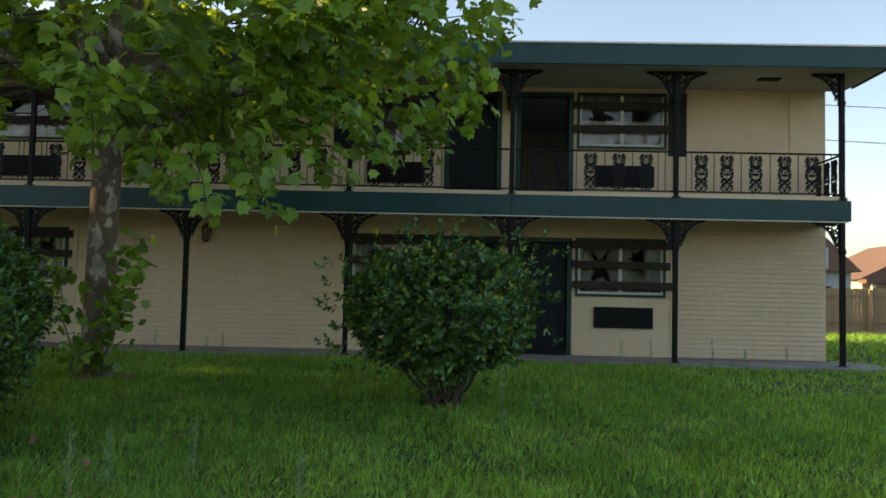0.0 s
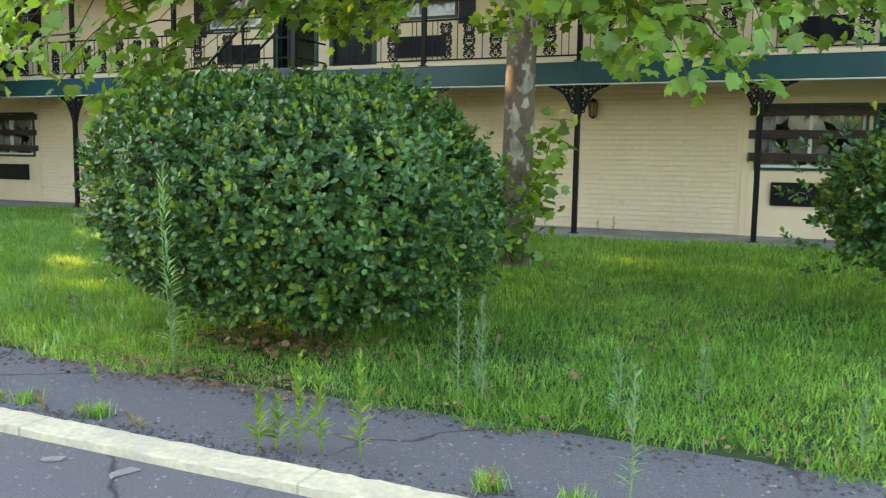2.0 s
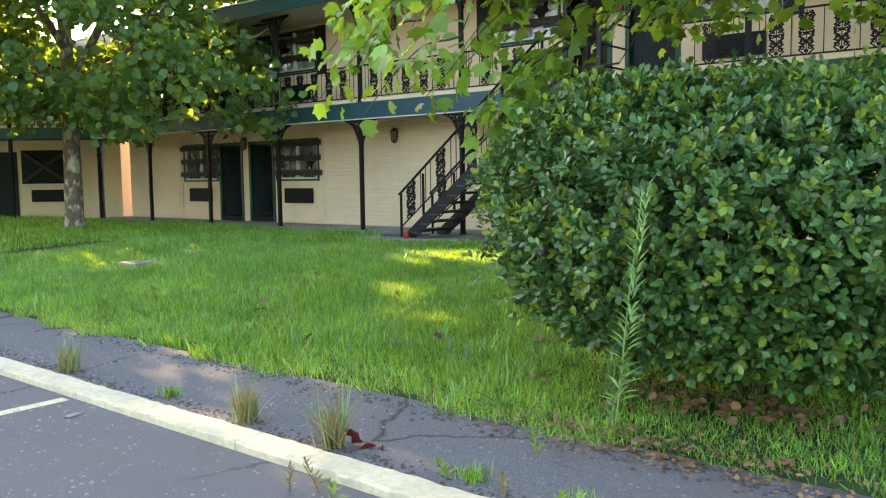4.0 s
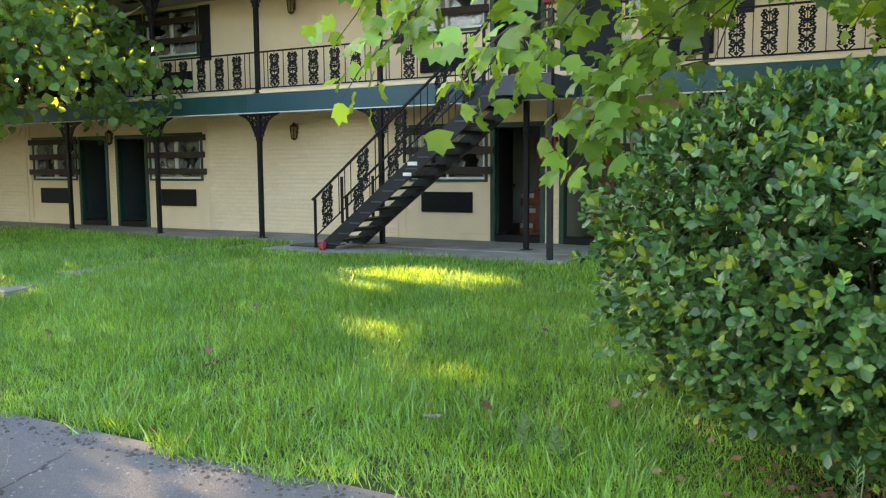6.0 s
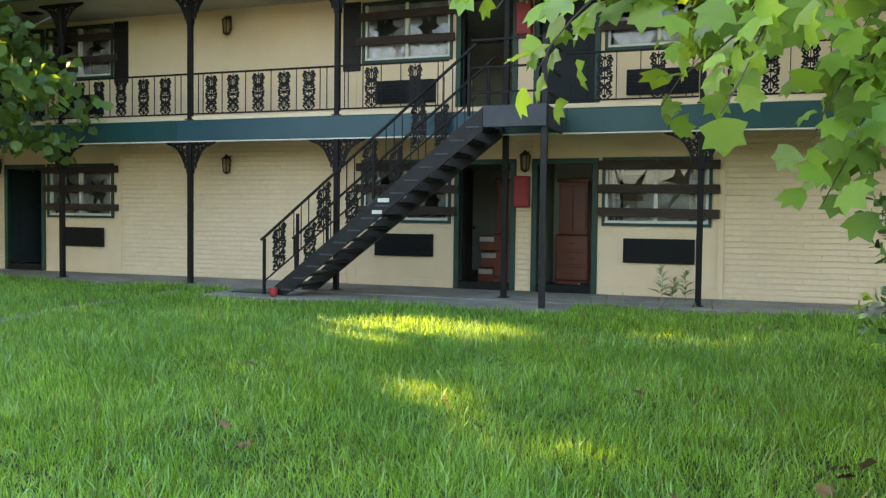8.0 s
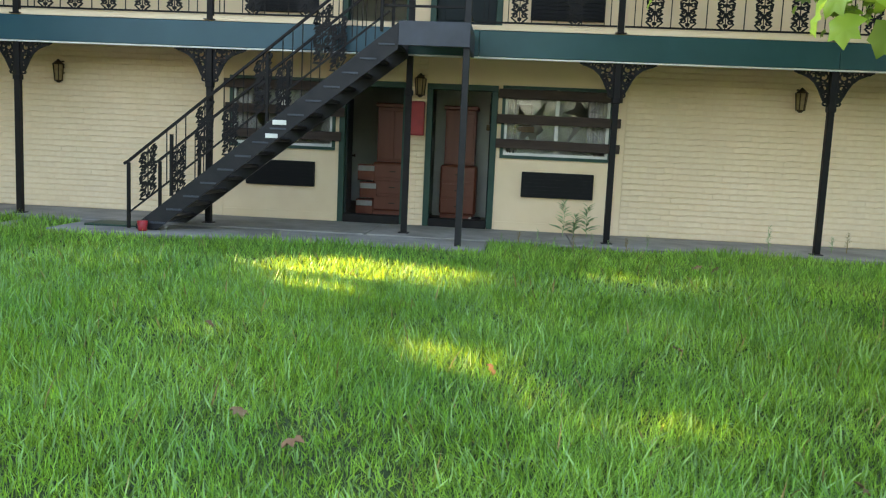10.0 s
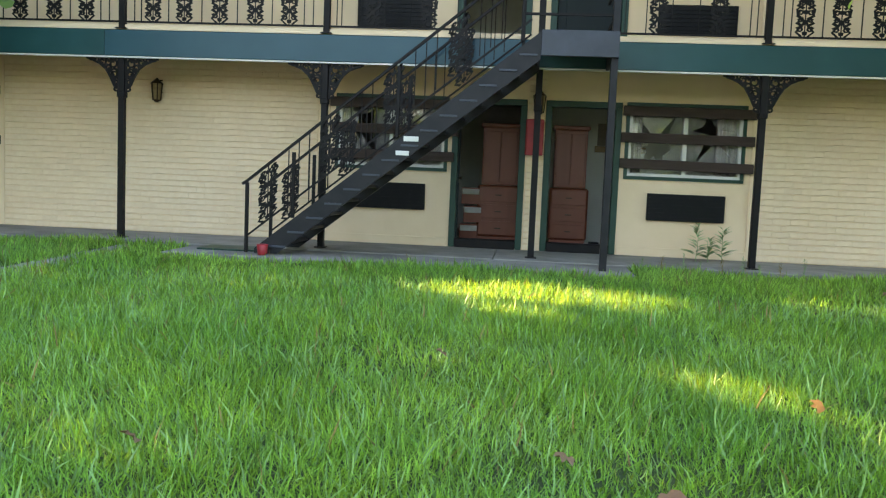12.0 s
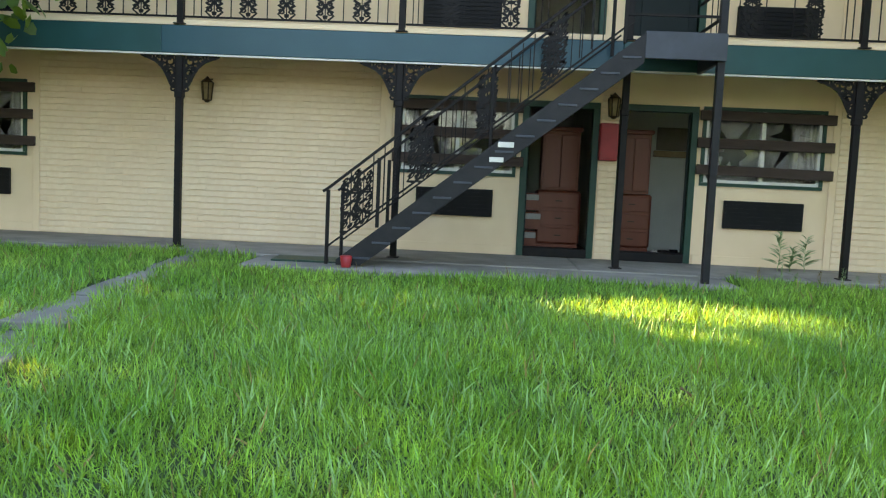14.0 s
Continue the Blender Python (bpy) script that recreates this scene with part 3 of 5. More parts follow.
def stringer(y):
    bm = bmesh.new()
    dx, dz = ST_X1 - ST_X0, STAIR_TOP
    n = math.hypot(dx, dz)
    up = Vector((-dz / n, 0, dx / n))
    pts = [Vector((ST_X0 + 0.02, 0, 0.0)), Vector((ST_X0 + 0.30, 0, 0.0)), Vector((ST_X1, 0, STAIR_TOP - 0.33)), Vector((ST_X1, 0, STAIR_TOP)), Vector((ST_X0 + 0.02, 0, 0.06))]
    a = [bm.verts.new((p.x, y - 0.02, p.z)) for p in pts]
    b = [bm.verts.new((p.x, y + 0.02, p.z)) for p in pts]
    bm.faces.new(a)
    bm.faces.new(b[::-1])
    for i in range(5):
        bm.faces.new((a[i], b[i], b[(i + 1) % 5], a[(i + 1) % 5]))
    bmesh.ops.recalc_face_normals(bm, faces=bm.faces)
    return bm


part("stringer", stringer(ST_Y0), M_STAIR, stair)
part("stringer", stringer(ST_Y1), M_STAIR, stair)
STEPS = 15
for i in range(1, STEPS):
    z = STAIR_TOP * i / STEPS - 0.03
    xx = ST_X0 + (ST_X1 - ST_X0) * i / STEPS
    part("tread", boxed(xx - 0.06, xx + 0.2, ST_Y0 + 0.022, ST_Y1 - 0.022, z - 0.045, z, bevel=0.005), M_STAIR, stair)
for i in range(1, STEPS):
    z = STAIR_TOP * i / STEPS - 0.03
    xx = ST_X0 + (ST_X1 - ST_X0) * i / STEPS
    part("tread_clip", boxed(xx - 0.02, xx + 0.19, ST_Y0 - 0.034, ST_Y0 - 0.0205, z - 0.075, z - 0.05, bevel=0.003), M_GREY_STEEL, stair, "scuffed grey angle clip")
LAND_X1 = 0.84
part("landing_deck", boxed(ST_X1 + 0.004, LAND_X1 - 0.05, ST_Y0 + 0.03, BAL_Y - 0.005, 2.7, 2.755), M_STAIR, stair)
part("landing_beam", boxed(ST_X1 + 0.002, LAND_X1, ST_Y0 - 0.02, ST_Y0 + 0.026, 2.48, 2.78, bevel=0.005), M_GREY_STEEL, stair, "grey painted landing beam")
part("landing_beam", boxed(LAND_X1 - 0.046, LAND_X1, ST_Y0 + 0.028, BAL_Y - 0.004, 2.48, 2.78, bevel=0.005), M_GREY_STEEL, stair)
part("landing_post", boxed(LAND_X1 - 0.085, LAND_X1, ST_Y0 + 0.03, ST_Y0 + 0.115, -0.02, 3.72, bevel=0.006), M_STAIR, stair)


LEANING = leaning(STAIR_TOP / (ST_X1 - ST_X0))


def stair_rail(y):
    r = part("handrail", ribbon(bmesh.new(), [(ST_X0 - 0.16, 0.84), (ST_X0 - 0.1, 0.88), (ST_X1 - 0.12, STAIR_TOP + 0.88)], 0.03, 0.045), M_BLACK, stair)
    r.location.y = y
    sl = STAIR_TOP / (ST_X1 - ST_X0)
    lo = part("lower_bar", ribbon(bmesh.new(), [(ST_X0 - 0.1, 0.2), (ST_X1 - 0.12, STAIR_TOP + 0.14)], 0.022, 0.022), M_BLACK, stair)
    lo.location.y = y
    for u, h in ((0.0, 0.86), (0.17, 0.78), (0.54, 0.83), (0.965, 0.86)):
        xx = ST_X0 - 0.1 + u * (ST_X1 - ST_X0)
        part("rail_post", boxed(xx - 0.02, xx + 0.02, y - 0.02, y + 0.02, 0.0 if u == 0 else u * STAIR_TOP - 0.02, u * STAIR_TOP + h, bevel=0.003), M_BLACK, stair)
    n = ST_X1 - ST_X0
    for u in np.linspace(0.04, 0.93, 25):
        kind = round((u - 0.04) / 0.0371) % 6
        xx, zz = ST_X0 - 0.1 + u * n, u * STAIR_TOP + 0.2
        if kind == 1:
            o = new("ornament", LEANING)
            o.location = (xx, y, zz)
        elif kind not in (0, 2):
            o = new("picket", PICKET)
            o.location = (xx, y, zz)
            o.scale.z = 0.66
        else:
            continue
        o.parent = stair


stair_rail(ST_Y0 + 0.03)
stair_rail(ST_Y1)
for z in (2.97, 3.32, 3.7):
    part("landing_rail", boxed(ST_X1 - 0.2, LAND_X1 - 0.09, ST_Y0 + 0.045, ST_Y0 + 0.075, z - 0.014, z + 0.014), M_BLACK, stair)
    part("landing_rail", boxed(LAND_X1 - 0.06, LAND_X1 - 0.03, ST_Y0 + 0.12, BAL_Y - 0.01, z - 0.014, z + 0.014), M_BLACK, stair)


# ---- windows, doors, air conditioners ----
def broken_pane(x0, x1, z0, z1, seed):
    """A glass sheet with a jagged hole knocked through it, 5 mm thick."""
    r = random.Random(seed * 7 + 1)
    W, H = x1 - x0, z1 - z0
    cx, cz = x0 + W * r.uniform(0.35, 0.65), z0 + H * r.uniform(0.3, 0.7)
    n = 18
    bm = bmesh.new()
    rows = []
    for y in (0.044, 0.049):
        outer, inner = [], []
        rr = random.Random(seed)
        for k in range(n):
            a = 2 * math.pi * k / n
            c, d = math.cos(a), math.sin(a)
            reach = min((x1 - cx if c > 0 else cx - x0) / max(abs(c), 1e-6), (z1 - cz if d > 0 else cz - z0) / max(abs(d), 1e-6))
            outer.append(bm.verts.new((cx + c * reach, y, cz + d * reach)))
            q = rr.uniform(0.2, 0.5) if k % 3 else rr.uniform(0.55, 0.85)
            inner.append(bm.verts.new((cx + c * reach * q, y, cz + d * reach * q)))
        rows.append((outer, inner))
    (o0, i0), (o1, i1) = rows
    for k in range(n):
        m = (k + 1) % n
        bm.faces.new((o0[k], o0[m], i0[m], i0[k]))
        bm.faces.new((o1[m], o1[k], i1[k], i1[m]))
        bm.faces.new((i0[k], i0[m], i1[m], i1[k]))
    return bm


def window_unit(x0, x1, z0, z1, number):
    w = base("window_%d" % number, "broken sliding window in a dark green frame", "window", (x0, 0, z0), kind="structure")
    W, H = x1 - x0, z1 - z0
    f = 0.05
    part("window_frame", boxed(0.004, W - 0.004, -0.035, 0.09, H - f, H - 0.004), M_DOORFRAME, w)
    part("window_frame", boxed(0.004, W - 0.004, -0.035, 0.09, 0.004, f), M_DOORFRAME, w)
    for a in (0.004, W - f):
        part("window_frame", boxed(a, a + f - 0.004, -0.035, 0.09, f + 0.002, H - f - 0.002), M_DOORFRAME, w)
    part("mullion", boxed(W / 2 - 0.028, W / 2 + 0.028, -0.012, 0.07, f + 0.002, H - f - 0.002), M_WHITE, w, "white aluminium mullion")
    part("sash", boxed(f + 0.002, W - f - 0.002, -0.008, 0.065, f + 0.002, f + 0.042), M_WHITE, w, "white aluminium sash")
    for a in (f + 0.002, W - f - 0.042):
        part("sash", boxed(a, a + 0.04, -0.006, 0.065, f + 0.044, H - f - 0.004), M_WHITE, w)
    for k, (a, b) in enumerate(((f + 0.044, W / 2 - 0.027), (W / 2 + 0.027, W - f - 0.044))):
        g = part("pane", broken_pane(a, b, f + 0.044, H - f - 0.004, number * 2 + k), M_GLASS, w, "broken pane with a grey film of dust and painted reflection")
        g.visible_shadow = False
    return w


def curtain(win, x0, x1, z0, z1, y=0.22, seed=0):
    r = random.Random(seed)
    bm = bmesh.new()
    n = 24
    top, bot = [], []
    ph = r.uniform(0, 6)
    for i in range(n + 1):
        xx = x0 + (x1 - x0) * i / n
        d = 0.035 * math.sin(i * 1.7 + ph)
        top.append(bm.verts.new((xx, y + d, z1)))
        bot.append(bm.verts.new((xx + r.uniform(-0.01, 0.01), y + 1.3 * d, z0 + r.uniform(0, 0.12))))
    for i in range(n):
        bm.faces.new((bot[i], bot[i + 1], top[i + 1], top[i])).smooth = True
    ob = part("curtain", bm, M_CURTAIN, win, "dirty pale curtain")
    ob.location = -win.location
    md = ob.modifiers.new("thickness", "SOLIDIFY")
    md.thickness = 0.006
    return ob


def boards(x0, x1, z0, z1, heights, seed):
    r = random.Random(seed)
    for h in heights:
        a, b = x0 - r.uniform(0.04, 0.1), x1 + r.uniform(0.05, 0.17)
        tilt = r.uniform(-0.7, 0.7)
        bm = boxed(-(b - a) / 2, (b - a) / 2, -0.02, 0.02, -0.07, 0.07, bevel=0.006)
        ob = part("window_board", bm, M_BOARD)
        ob.matrix_world = pose((a + b) / 2, -0.062, z0 + h, 0, tilt, 0)
        tagged(ob, "dark weathered plank nailed across the window", "board", "window boards")


def air_conditioner(x0, x1, z0, z1):
    a = base("air_conditioner", "black wall air conditioner sleeve under the window", "air conditioner", (x0, 0, z0), "air conditioners")
    W, H = x1 - x0, z1 - z0
    part("case", boxed(0, W, -0.06, -0.002, 0, H, bevel=0.008), M_AC, a)
    for k in range(6):
        z = 0.04 + k * (H - 0.08) / 5.6
        part("grille_slat", boxed(0.03, W - 0.03, -0.072, -0.0605, z, z + 0.022), M_AC, a)
    return a


def door_frame(x0, x1, z0, z1, number):
    d = base("door_%d" % number, "dark green motel door frame with a raised threshold", "door", (x0, 0, z0), kind="structure")
    W, H = x1 - x0, z1 - z0
    for a in (0.003, W - 0.093):
        part("jamb", boxed(a, a + 0.09, -0.03, 0.16, 0.002, H - 0.092, bevel=0.004), M_DOORFRAME, d)
    part("head", boxed(0.003, W - 0.003, -0.03, 0.16, H - 0.09, H - 0.003, bevel=0.004), M_DOORFRAME, d)
    part("threshold", boxed(0.095, W - 0.095, -0.045, 0.15, 0.0, 0.13, bevel=0.008), M_BLACK, d)
    return d, W, H


def door_leaf(d, W, H, angle, mat, hinge_left, label, panels=True):
    leaf = new("leaf", mesh_of(boxed(0, W - 0.2, -0.02, 0.02, 0.135, H - 0.1, bevel=0.004), "leaf", mat))
    leaf.parent = d
    s = 1 if hinge_left else -1
    leaf.matrix_local = Matrix.Translation((0.098 if hinge_left else W - 0.098, 0.1, 0)) @ Matrix.Rotation(radians(angle), 4, "Z") @ Matrix.Diagonal((s, 1, 1, 1))
    tagged(leaf, label)
    if panels:
        for a, b in ((0.28, 0.95), (1.08, 1.9)):
            part("door_panel", boxed(0.12, W - 0.32, -0.03, -0.021, a, b, bevel=0.006), mat, leaf)
    part("door_knob", tube(bmesh.new(), [(W - 0.27, -0.022, 1.03), (W - 0.27, -0.05, 1.03), (W - 0.27, -0.075, 1.03), (W - 0.27, -0.085, 1.03)], [0.012, 0.016, 0.03, 0.012], 10), M_BRASS, leaf)
    return leaf


win_no = door_no = 1
for ci, c in enumerate(CENTRES):
    for wi, (a, b) in enumerate(WINDOWS):
        win = window_unit(c + a, c + b, 1.11, 2.22, win_no)
        boards(c + a, c + b, 1.11, 2.22, (0.22, 0.6, 0.98), ci * 10 + wi)
        if wi:
            curtain(win, c + b - 0.36, c + b - 0.06, 1.15, 2.2, seed=win_no)
            curtain(win, c + a + 0.06, c + a + 0.26, 1.15, 2.2, seed=win_no + 40)
        else:
            curtain(win, c + a + 0.06, c + a + 0.3, 1.3, 2.2, seed=win_no + 40)
            curtain(win, c + b - 0.95, c + b - 0.1, 1.9, 2.2, seed=win_no + 60)
        win_no += 1
        win = window_unit(c + a, c + b, 3.92, 5.0, win_no)
        curtain(win, c + a + 0.05, c + b - 0.05, 3.95, 4.5 if wi else 4.32, seed=win_no)
        boards(c + a, c + b, 3.92, 5.0, (0.38, 0.82), ci * 10 + wi + 5)
        win_no += 1
        ax = (1.65, 2.75) if wi else (-2.7, -1.6)
        air_conditioner(c + ax[0], c + ax[1], 0.53, 0.92)
        air_conditioner(c + ax[0], c + ax[1], 3.2, 3.6)
        sx = c + (b + 0.03 if wi else a - 0.37)
        sh = base("shutter", "dark wooden louvred shutter beside the upper window", "shutter", (sx, 0, 3.8), "shutters")
        part("frame", boxed(0, 0.34, -0.03, -0.002, 0, 1.22, bevel=0.005), M_SHUTTER, sh)
        for k in range(20):
            part("louvre", boxed(0.04, 0.3, -0.04, -0.0305, 0.05 + k * 0.057, 0.085 + k * 0.057), M_SHUTTER, sh)
    for di, (a, b) in enumerate(DOORS):
        d, W, H = door_frame(c + a, c + b, 0.0, 2.21, door_no)
        if ci == 2:
            door_leaf(d, W, H, 0, M_TEALDOOR, False, "closed dark teal door")
            part("number_plate", boxed(W / 2 - 0.08, W / 2 + 0.05, 0.072, 0.0795, 1.72, 1.79), M_WHITE, d, "small white number plate")
        elif ci == 1:
            door_leaf(d, W, H, 96 if di == 0 else -114, M_TEALDOOR, di == 0, "dark teal door standing wide open into the room")
        else:
            door_leaf(d, W, H, 60, M_TEALDOOR, True, "dark teal door standing ajar")
        door_no += 1
        d, W, H = door_frame(c + a, c + b, FLOOR2 + 0.02, 5.0, door_no)
        door_leaf(d, W, H, 0 if (ci, di) in ((2, 0), (1, 1), (0, 0)) else 105 if di == 0 else -105, M_TEALDOOR, di == 0, "dark teal upper door")
        door_no += 1


def lantern(x, z):
    l = base("wall_lantern", "small tarnished brass coach lantern on the wall", "wall lamp", (x, 0, z), "wall lanterns")
    part("back_plate", boxed(-0.05, 0.05, -0.015, -0.002, -0.04, 0.24, bevel=0.004), M_BRASS, l)
    part("arm", tube(bmesh.new(), [(0, -0.015, 0.16), (0, -0.06, 0.2), (0, -0.1, 0.19)], 0.009, 6), M_BRASS, l)
    part("roof_cap", tube(bmesh.new(), [(0, -0.1, 0.14), (0, -0.1, 0.17), (0, -0.1, 0.21), (0, -0.1, 0.23)], [0.1, 0.07, 0.026, 0.008], 6), M_BRASS, l)
    part("glass_body", tube(bmesh.new(), [(0, -0.1, -0.1), (0, -0.1, 0.14)], [0.06, 0.085], 6), M_LAMPGLASS, l, "clouded glass")
    for k in range(6):
        u, v = math.cos(math.pi / 3 * k), math.sin(math.pi / 3 * k)
        part("cage_bar", tube(bmesh.new(), [(0.062 * u, -0.1 + 0.062 * v, -0.11), (0.087 * u, -0.1 + 0.087 * v, 0.145)], 0.009, 5), M_BRASS, l)
    part("base_cap", tube(bmesh.new(), [(0, -0.1, -0.14), (0, -0.1, -0.1)], [0.02, 0.065], 6), M_BRASS, l)


for x in (-5.8, 5.65, O + 0.03, O - 4 * S + 0.03, O + 4 * S + 0.03):
    lantern(x, 2.12)
    lantern(x, 4.72)
for z in (1.4, 4.25):
    cab = base("extinguisher_cabinet", "red metal fire extinguisher cabinet between two doors", "extinguisher cabinet", (-0.07, 0, z))
    part("case", boxed(-0.13, 0.13, -0.16, -0.002, 0, 0.52, bevel=0.012), M_REDBOX, cab)
    part("cabinet_door", boxed(-0.11, 0.11, -0.17, -0.161, 0.03, 0.49, bevel=0.004), M_REDBOX, cab)
# a skirting board along each pair of rooms
for c in CENTRES:
    for a, b in ((-3.08, -1.26), (1.26, 3.08)):
        tagged(part("baseboard", boxed(c + a, c + b, -0.02, -0.002, 0.0, 0.13, bevel=0.005), M_PLASTER), "cream painted skirting board at the foot of the wall", "baseboard", kind="structure")
# pilaster strips that mark the brick bays
for c in CENTRES:
    for s in (-1, 1):
        xx = c + s * 3.13
        part_ob = part("trim", boxed(xx - 0.05, xx + 0.05, -0.022, -0.002, 0.0, 2.62, bevel=0.004), M_PLASTER)
        tagged(part_ob, "cream painted upright trim board", "trim", kind="structure")
        part_ob = part("trim", boxed(xx - 0.04, xx + 0.04, -0.018, -0.002, 2.88, 5.09, bevel=0.004), M_PLASTER)
        tagged(part_ob, "cream painted upright trim board", "trim", kind="structure")


def armoire(x0, x1, y, seed):
    """A red-brown wardrobe with a flat cornice, two doors above and drawers below."""
    a = base("armoire", "red-brown wooden armoire with a flat cornice inside the room", "armoire", (x0, y, 0.012), "armoires")
    W = x1 - x0
    part("cabinet", boxed(0, W, 0, 0.5, 0.93, 1.86, bevel=0.008), M_ARMOIRE, a)
    part("cornice", boxed(-0.035, W + 0.035, -0.045, 0.52, 1.862, 1.93, bevel=0.015), M_ARMOIRE, a)
    part("chest", boxed(-0.05, W + 0.05, -0.06, 0.52, 0.08, 0.925, bevel=0.03), M_ARMOIRE, a)
    part("plinth", boxed(-0.03, W + 0.03, -0.04, 0.5, 0.0, 0.078), M_ARMOIRE, a)
    for k in range(3):
        dr = part("drawer", boxed(-0.02, W + 0.02, -0.078, -0.0605, 0.11 + 0.272 * k, 0.335 + 0.272 * k, bevel=0.006), M_ARMOIRE, a)
        part("handle", boxed(W / 2 - 0.05, W / 2 + 0.05, -0.095, -0.079, 0.215 + 0.272 * k, 0.23 + 0.272 * k), M_BRASS, dr)
    for xa, xb in ((0.03, W / 2 - 0.004), (W / 2 + 0.004, W - 0.03)):
        part("cabinet_door", boxed(xa, xb, -0.02, -0.001, 0.97, 1.8, bevel=0.006), M_ARMOIRE, a)
    return a


armoire(-0.89, -0.3, 1.33, 1)
armoire(0.28, 0.8, 1.3, 2)
# Light partition added near the door so the room's back looks brighter.
tagged(part("partition_wall", boxed(0.05, 2.6, 1.95, 2.05, 0.012, 2.598), M_ROOM), "grey-green wall added close behind the armoire to catch daylight", "wall", kind="structure")
panel = base("wall_mirror", "dull framed panel with a pale shelf on the added wall", "panel", (1.0, 1.948, 1.62))
part("backing", boxed(0, 0.75, -0.03, -0.002, 0.05, 0.42, bevel=0.005), M_CARPET, panel)
part("shelf", boxed(-0.04, 0.8, -0.09, -0.002, -0.06, 0.04, bevel=0.006), M_LAMPGLASS, panel, "pale wooden shelf edge")
rb = random.Random(8)
for i in range(9):
    w, d, h = rb.uniform(0.08, 0.2), rb.uniform(0.06, 0.16), rb.uniform(0.03, 0.14)
    ob = part("room_debris", boxed(-w / 2, w / 2, -d / 2, d / 2, 0, h, bevel=0.01), (M_BOARD, M_CURTAIN, M_BLACK)[i % 3])
    ob.matrix_world = pose(0.5 + rb.uniform(0, 0.7), 0.35 + rb.uniform(0, 0.7), 0.011, 0, 0, rb.uniform(0, 180))
    tagged(ob, "broken bit of rubbish on the room floor", "rubbish", "room rubbish")
shelf = base("drawer_chest", "pale open drawers stacked beside the armoire", "drawers", (-1.22, 1.3, 0.012))
for k, (zz, dx) in enumerate(((0.0, 0.0), (0.3, 0.06), (0.6, 0.02))):
    part("drawer", boxed(dx, dx + 0.3, -0.05, 0.3, zz, zz + 0.27, bevel=0.006), M_ARMOIRE, shelf)
    part("drawer_front", boxed(dx + 0.01, dx + 0.29, -0.07, -0.052, zz + 0.16, zz + 0.25, bevel=0.004), M_CURTAIN, shelf, "pale drawer front")

# ---- the angled wing at the far end ----
wing = base("motel_wing", "angled cream wing of the motel with teal fascia and boarded window", "building", (-18.9, -0.6, 0.0))
wing.rotation_euler = (0, 0, math.atan2(0.62, 0.78))
part("wall", boxed(-13.0, 1.0, 0.0, 6.0, -0.3, 5.2), M_BRICK, wing)
part("roof", boxed(-13.4, 1.3, -1.7, 6.4, 5.1, 5.42), M_GREEN, wing)
part("balcony_deck", boxed(-13.2, 1.0, -1.28, -0.003, 2.52, 2.86), M_GREEN, wing)
for k in range(5):
    xx = 0.85 - 2.86 * k
    part("post", boxed(xx - 0.045, xx + 0.045, -1.24, -1.15, -0.25, 2.519), M_BLACK, wing)
    part("post", boxed(xx - 0.045, xx + 0.045, -1.24, -1.15, 2.862, 5.099), M_BLACK, wing)
part("top_rail", boxed(-13.1, 0.9, -1.22, -1.18, 3.64, 3.68), M_BLACK, wing)
part("bottom_rail", boxed(-13.1, 0.9, -1.22, -1.18, 2.96, 2.98), M_BLACK, wing)
for k in range(70):
    o = new("picket", PICKET)
    o.parent = wing
    o.location = (-13.0 + k * 0.2, -1.2, 2.98)
    o.scale = (1.6, 1.6, 0.66)
for k in range(2):
    off = -5.8 * k
    wn = part("window", boxed(off - 2.3, off - 0.75, -0.03, -0.002, 1.1, 2.2), M_AC, wing, "dark boarded window")
    for s in (-1, 1):
        bd = part("brace_board", boxed(-0.85, 0.85, -0.02, 0.02, -0.06, 0.06), M_BOARD, wing)
        bd.matrix_local = pose(off - 1.52, -0.06 - 0.021 * s, 1.65, 0, s * 34, 0)
    part("sill", boxed(off - 2.35, off - 0.7, -0.06, -0.002, 1.03, 1.095), M_WHITE, wing)
    part("air_conditioner", boxed(off - 2.0, off - 0.95, -0.06, -0.002, 0.5, 0.9), M_AC, wing)
    part("door", boxed(off - 3.4, off - 2.45, -0.03, -0.002, 0.0, 2.15), M_TEALDOOR, wing)
    part("upper_window", boxed(off - 2.3, off - 0.75, -0.03, -0.002, 3.9, 5.0), M_AC, wing)

# a sagging cable under the far soffit
bm = bmesh.new()
tube(bm, [(-11.3 + 0.33 * i, -1.1, 5.04 - 0.34 * math.sin(math.pi * i / 8)) for i in range(9)], 0.012, 6)
tagged(part("loose_cable", bm, M_WHITE), "pale loose cable sagging below the balcony soffit", "cable")

# ---- beyond the right end: fence, houses, wires ----
fence = base("fence", "weathered brown board privacy fence in low sun", "fence", (0, 18.0, -0.06))
BOARD = mesh_of(boxed(0, 0.138, 0, 0.02, 0.03, 1.75, bevel=0.004), "fence_board", M_FENCE)
for i in range(150):
    o = new("fence_board", BOARD)
    o.parent = fence
    o.location = (17.0 + i * 0.146, 0, 0)
    o.scale.z = 1 + 0.015 * math.sin(i * 2.7)
for i in range(9):
    part("fence_post", boxed(17.0 + i * 2.44, 17.09 + i * 2.44, -0.112, -0.003, 0.0, 1.72), M_FENCE, fence)
for z in (0.35, 1.4):
    part("fence_rail", boxed(17.0, 38.9, -0.04, -0.002, z, z + 0.08), M_FENCE, fence)


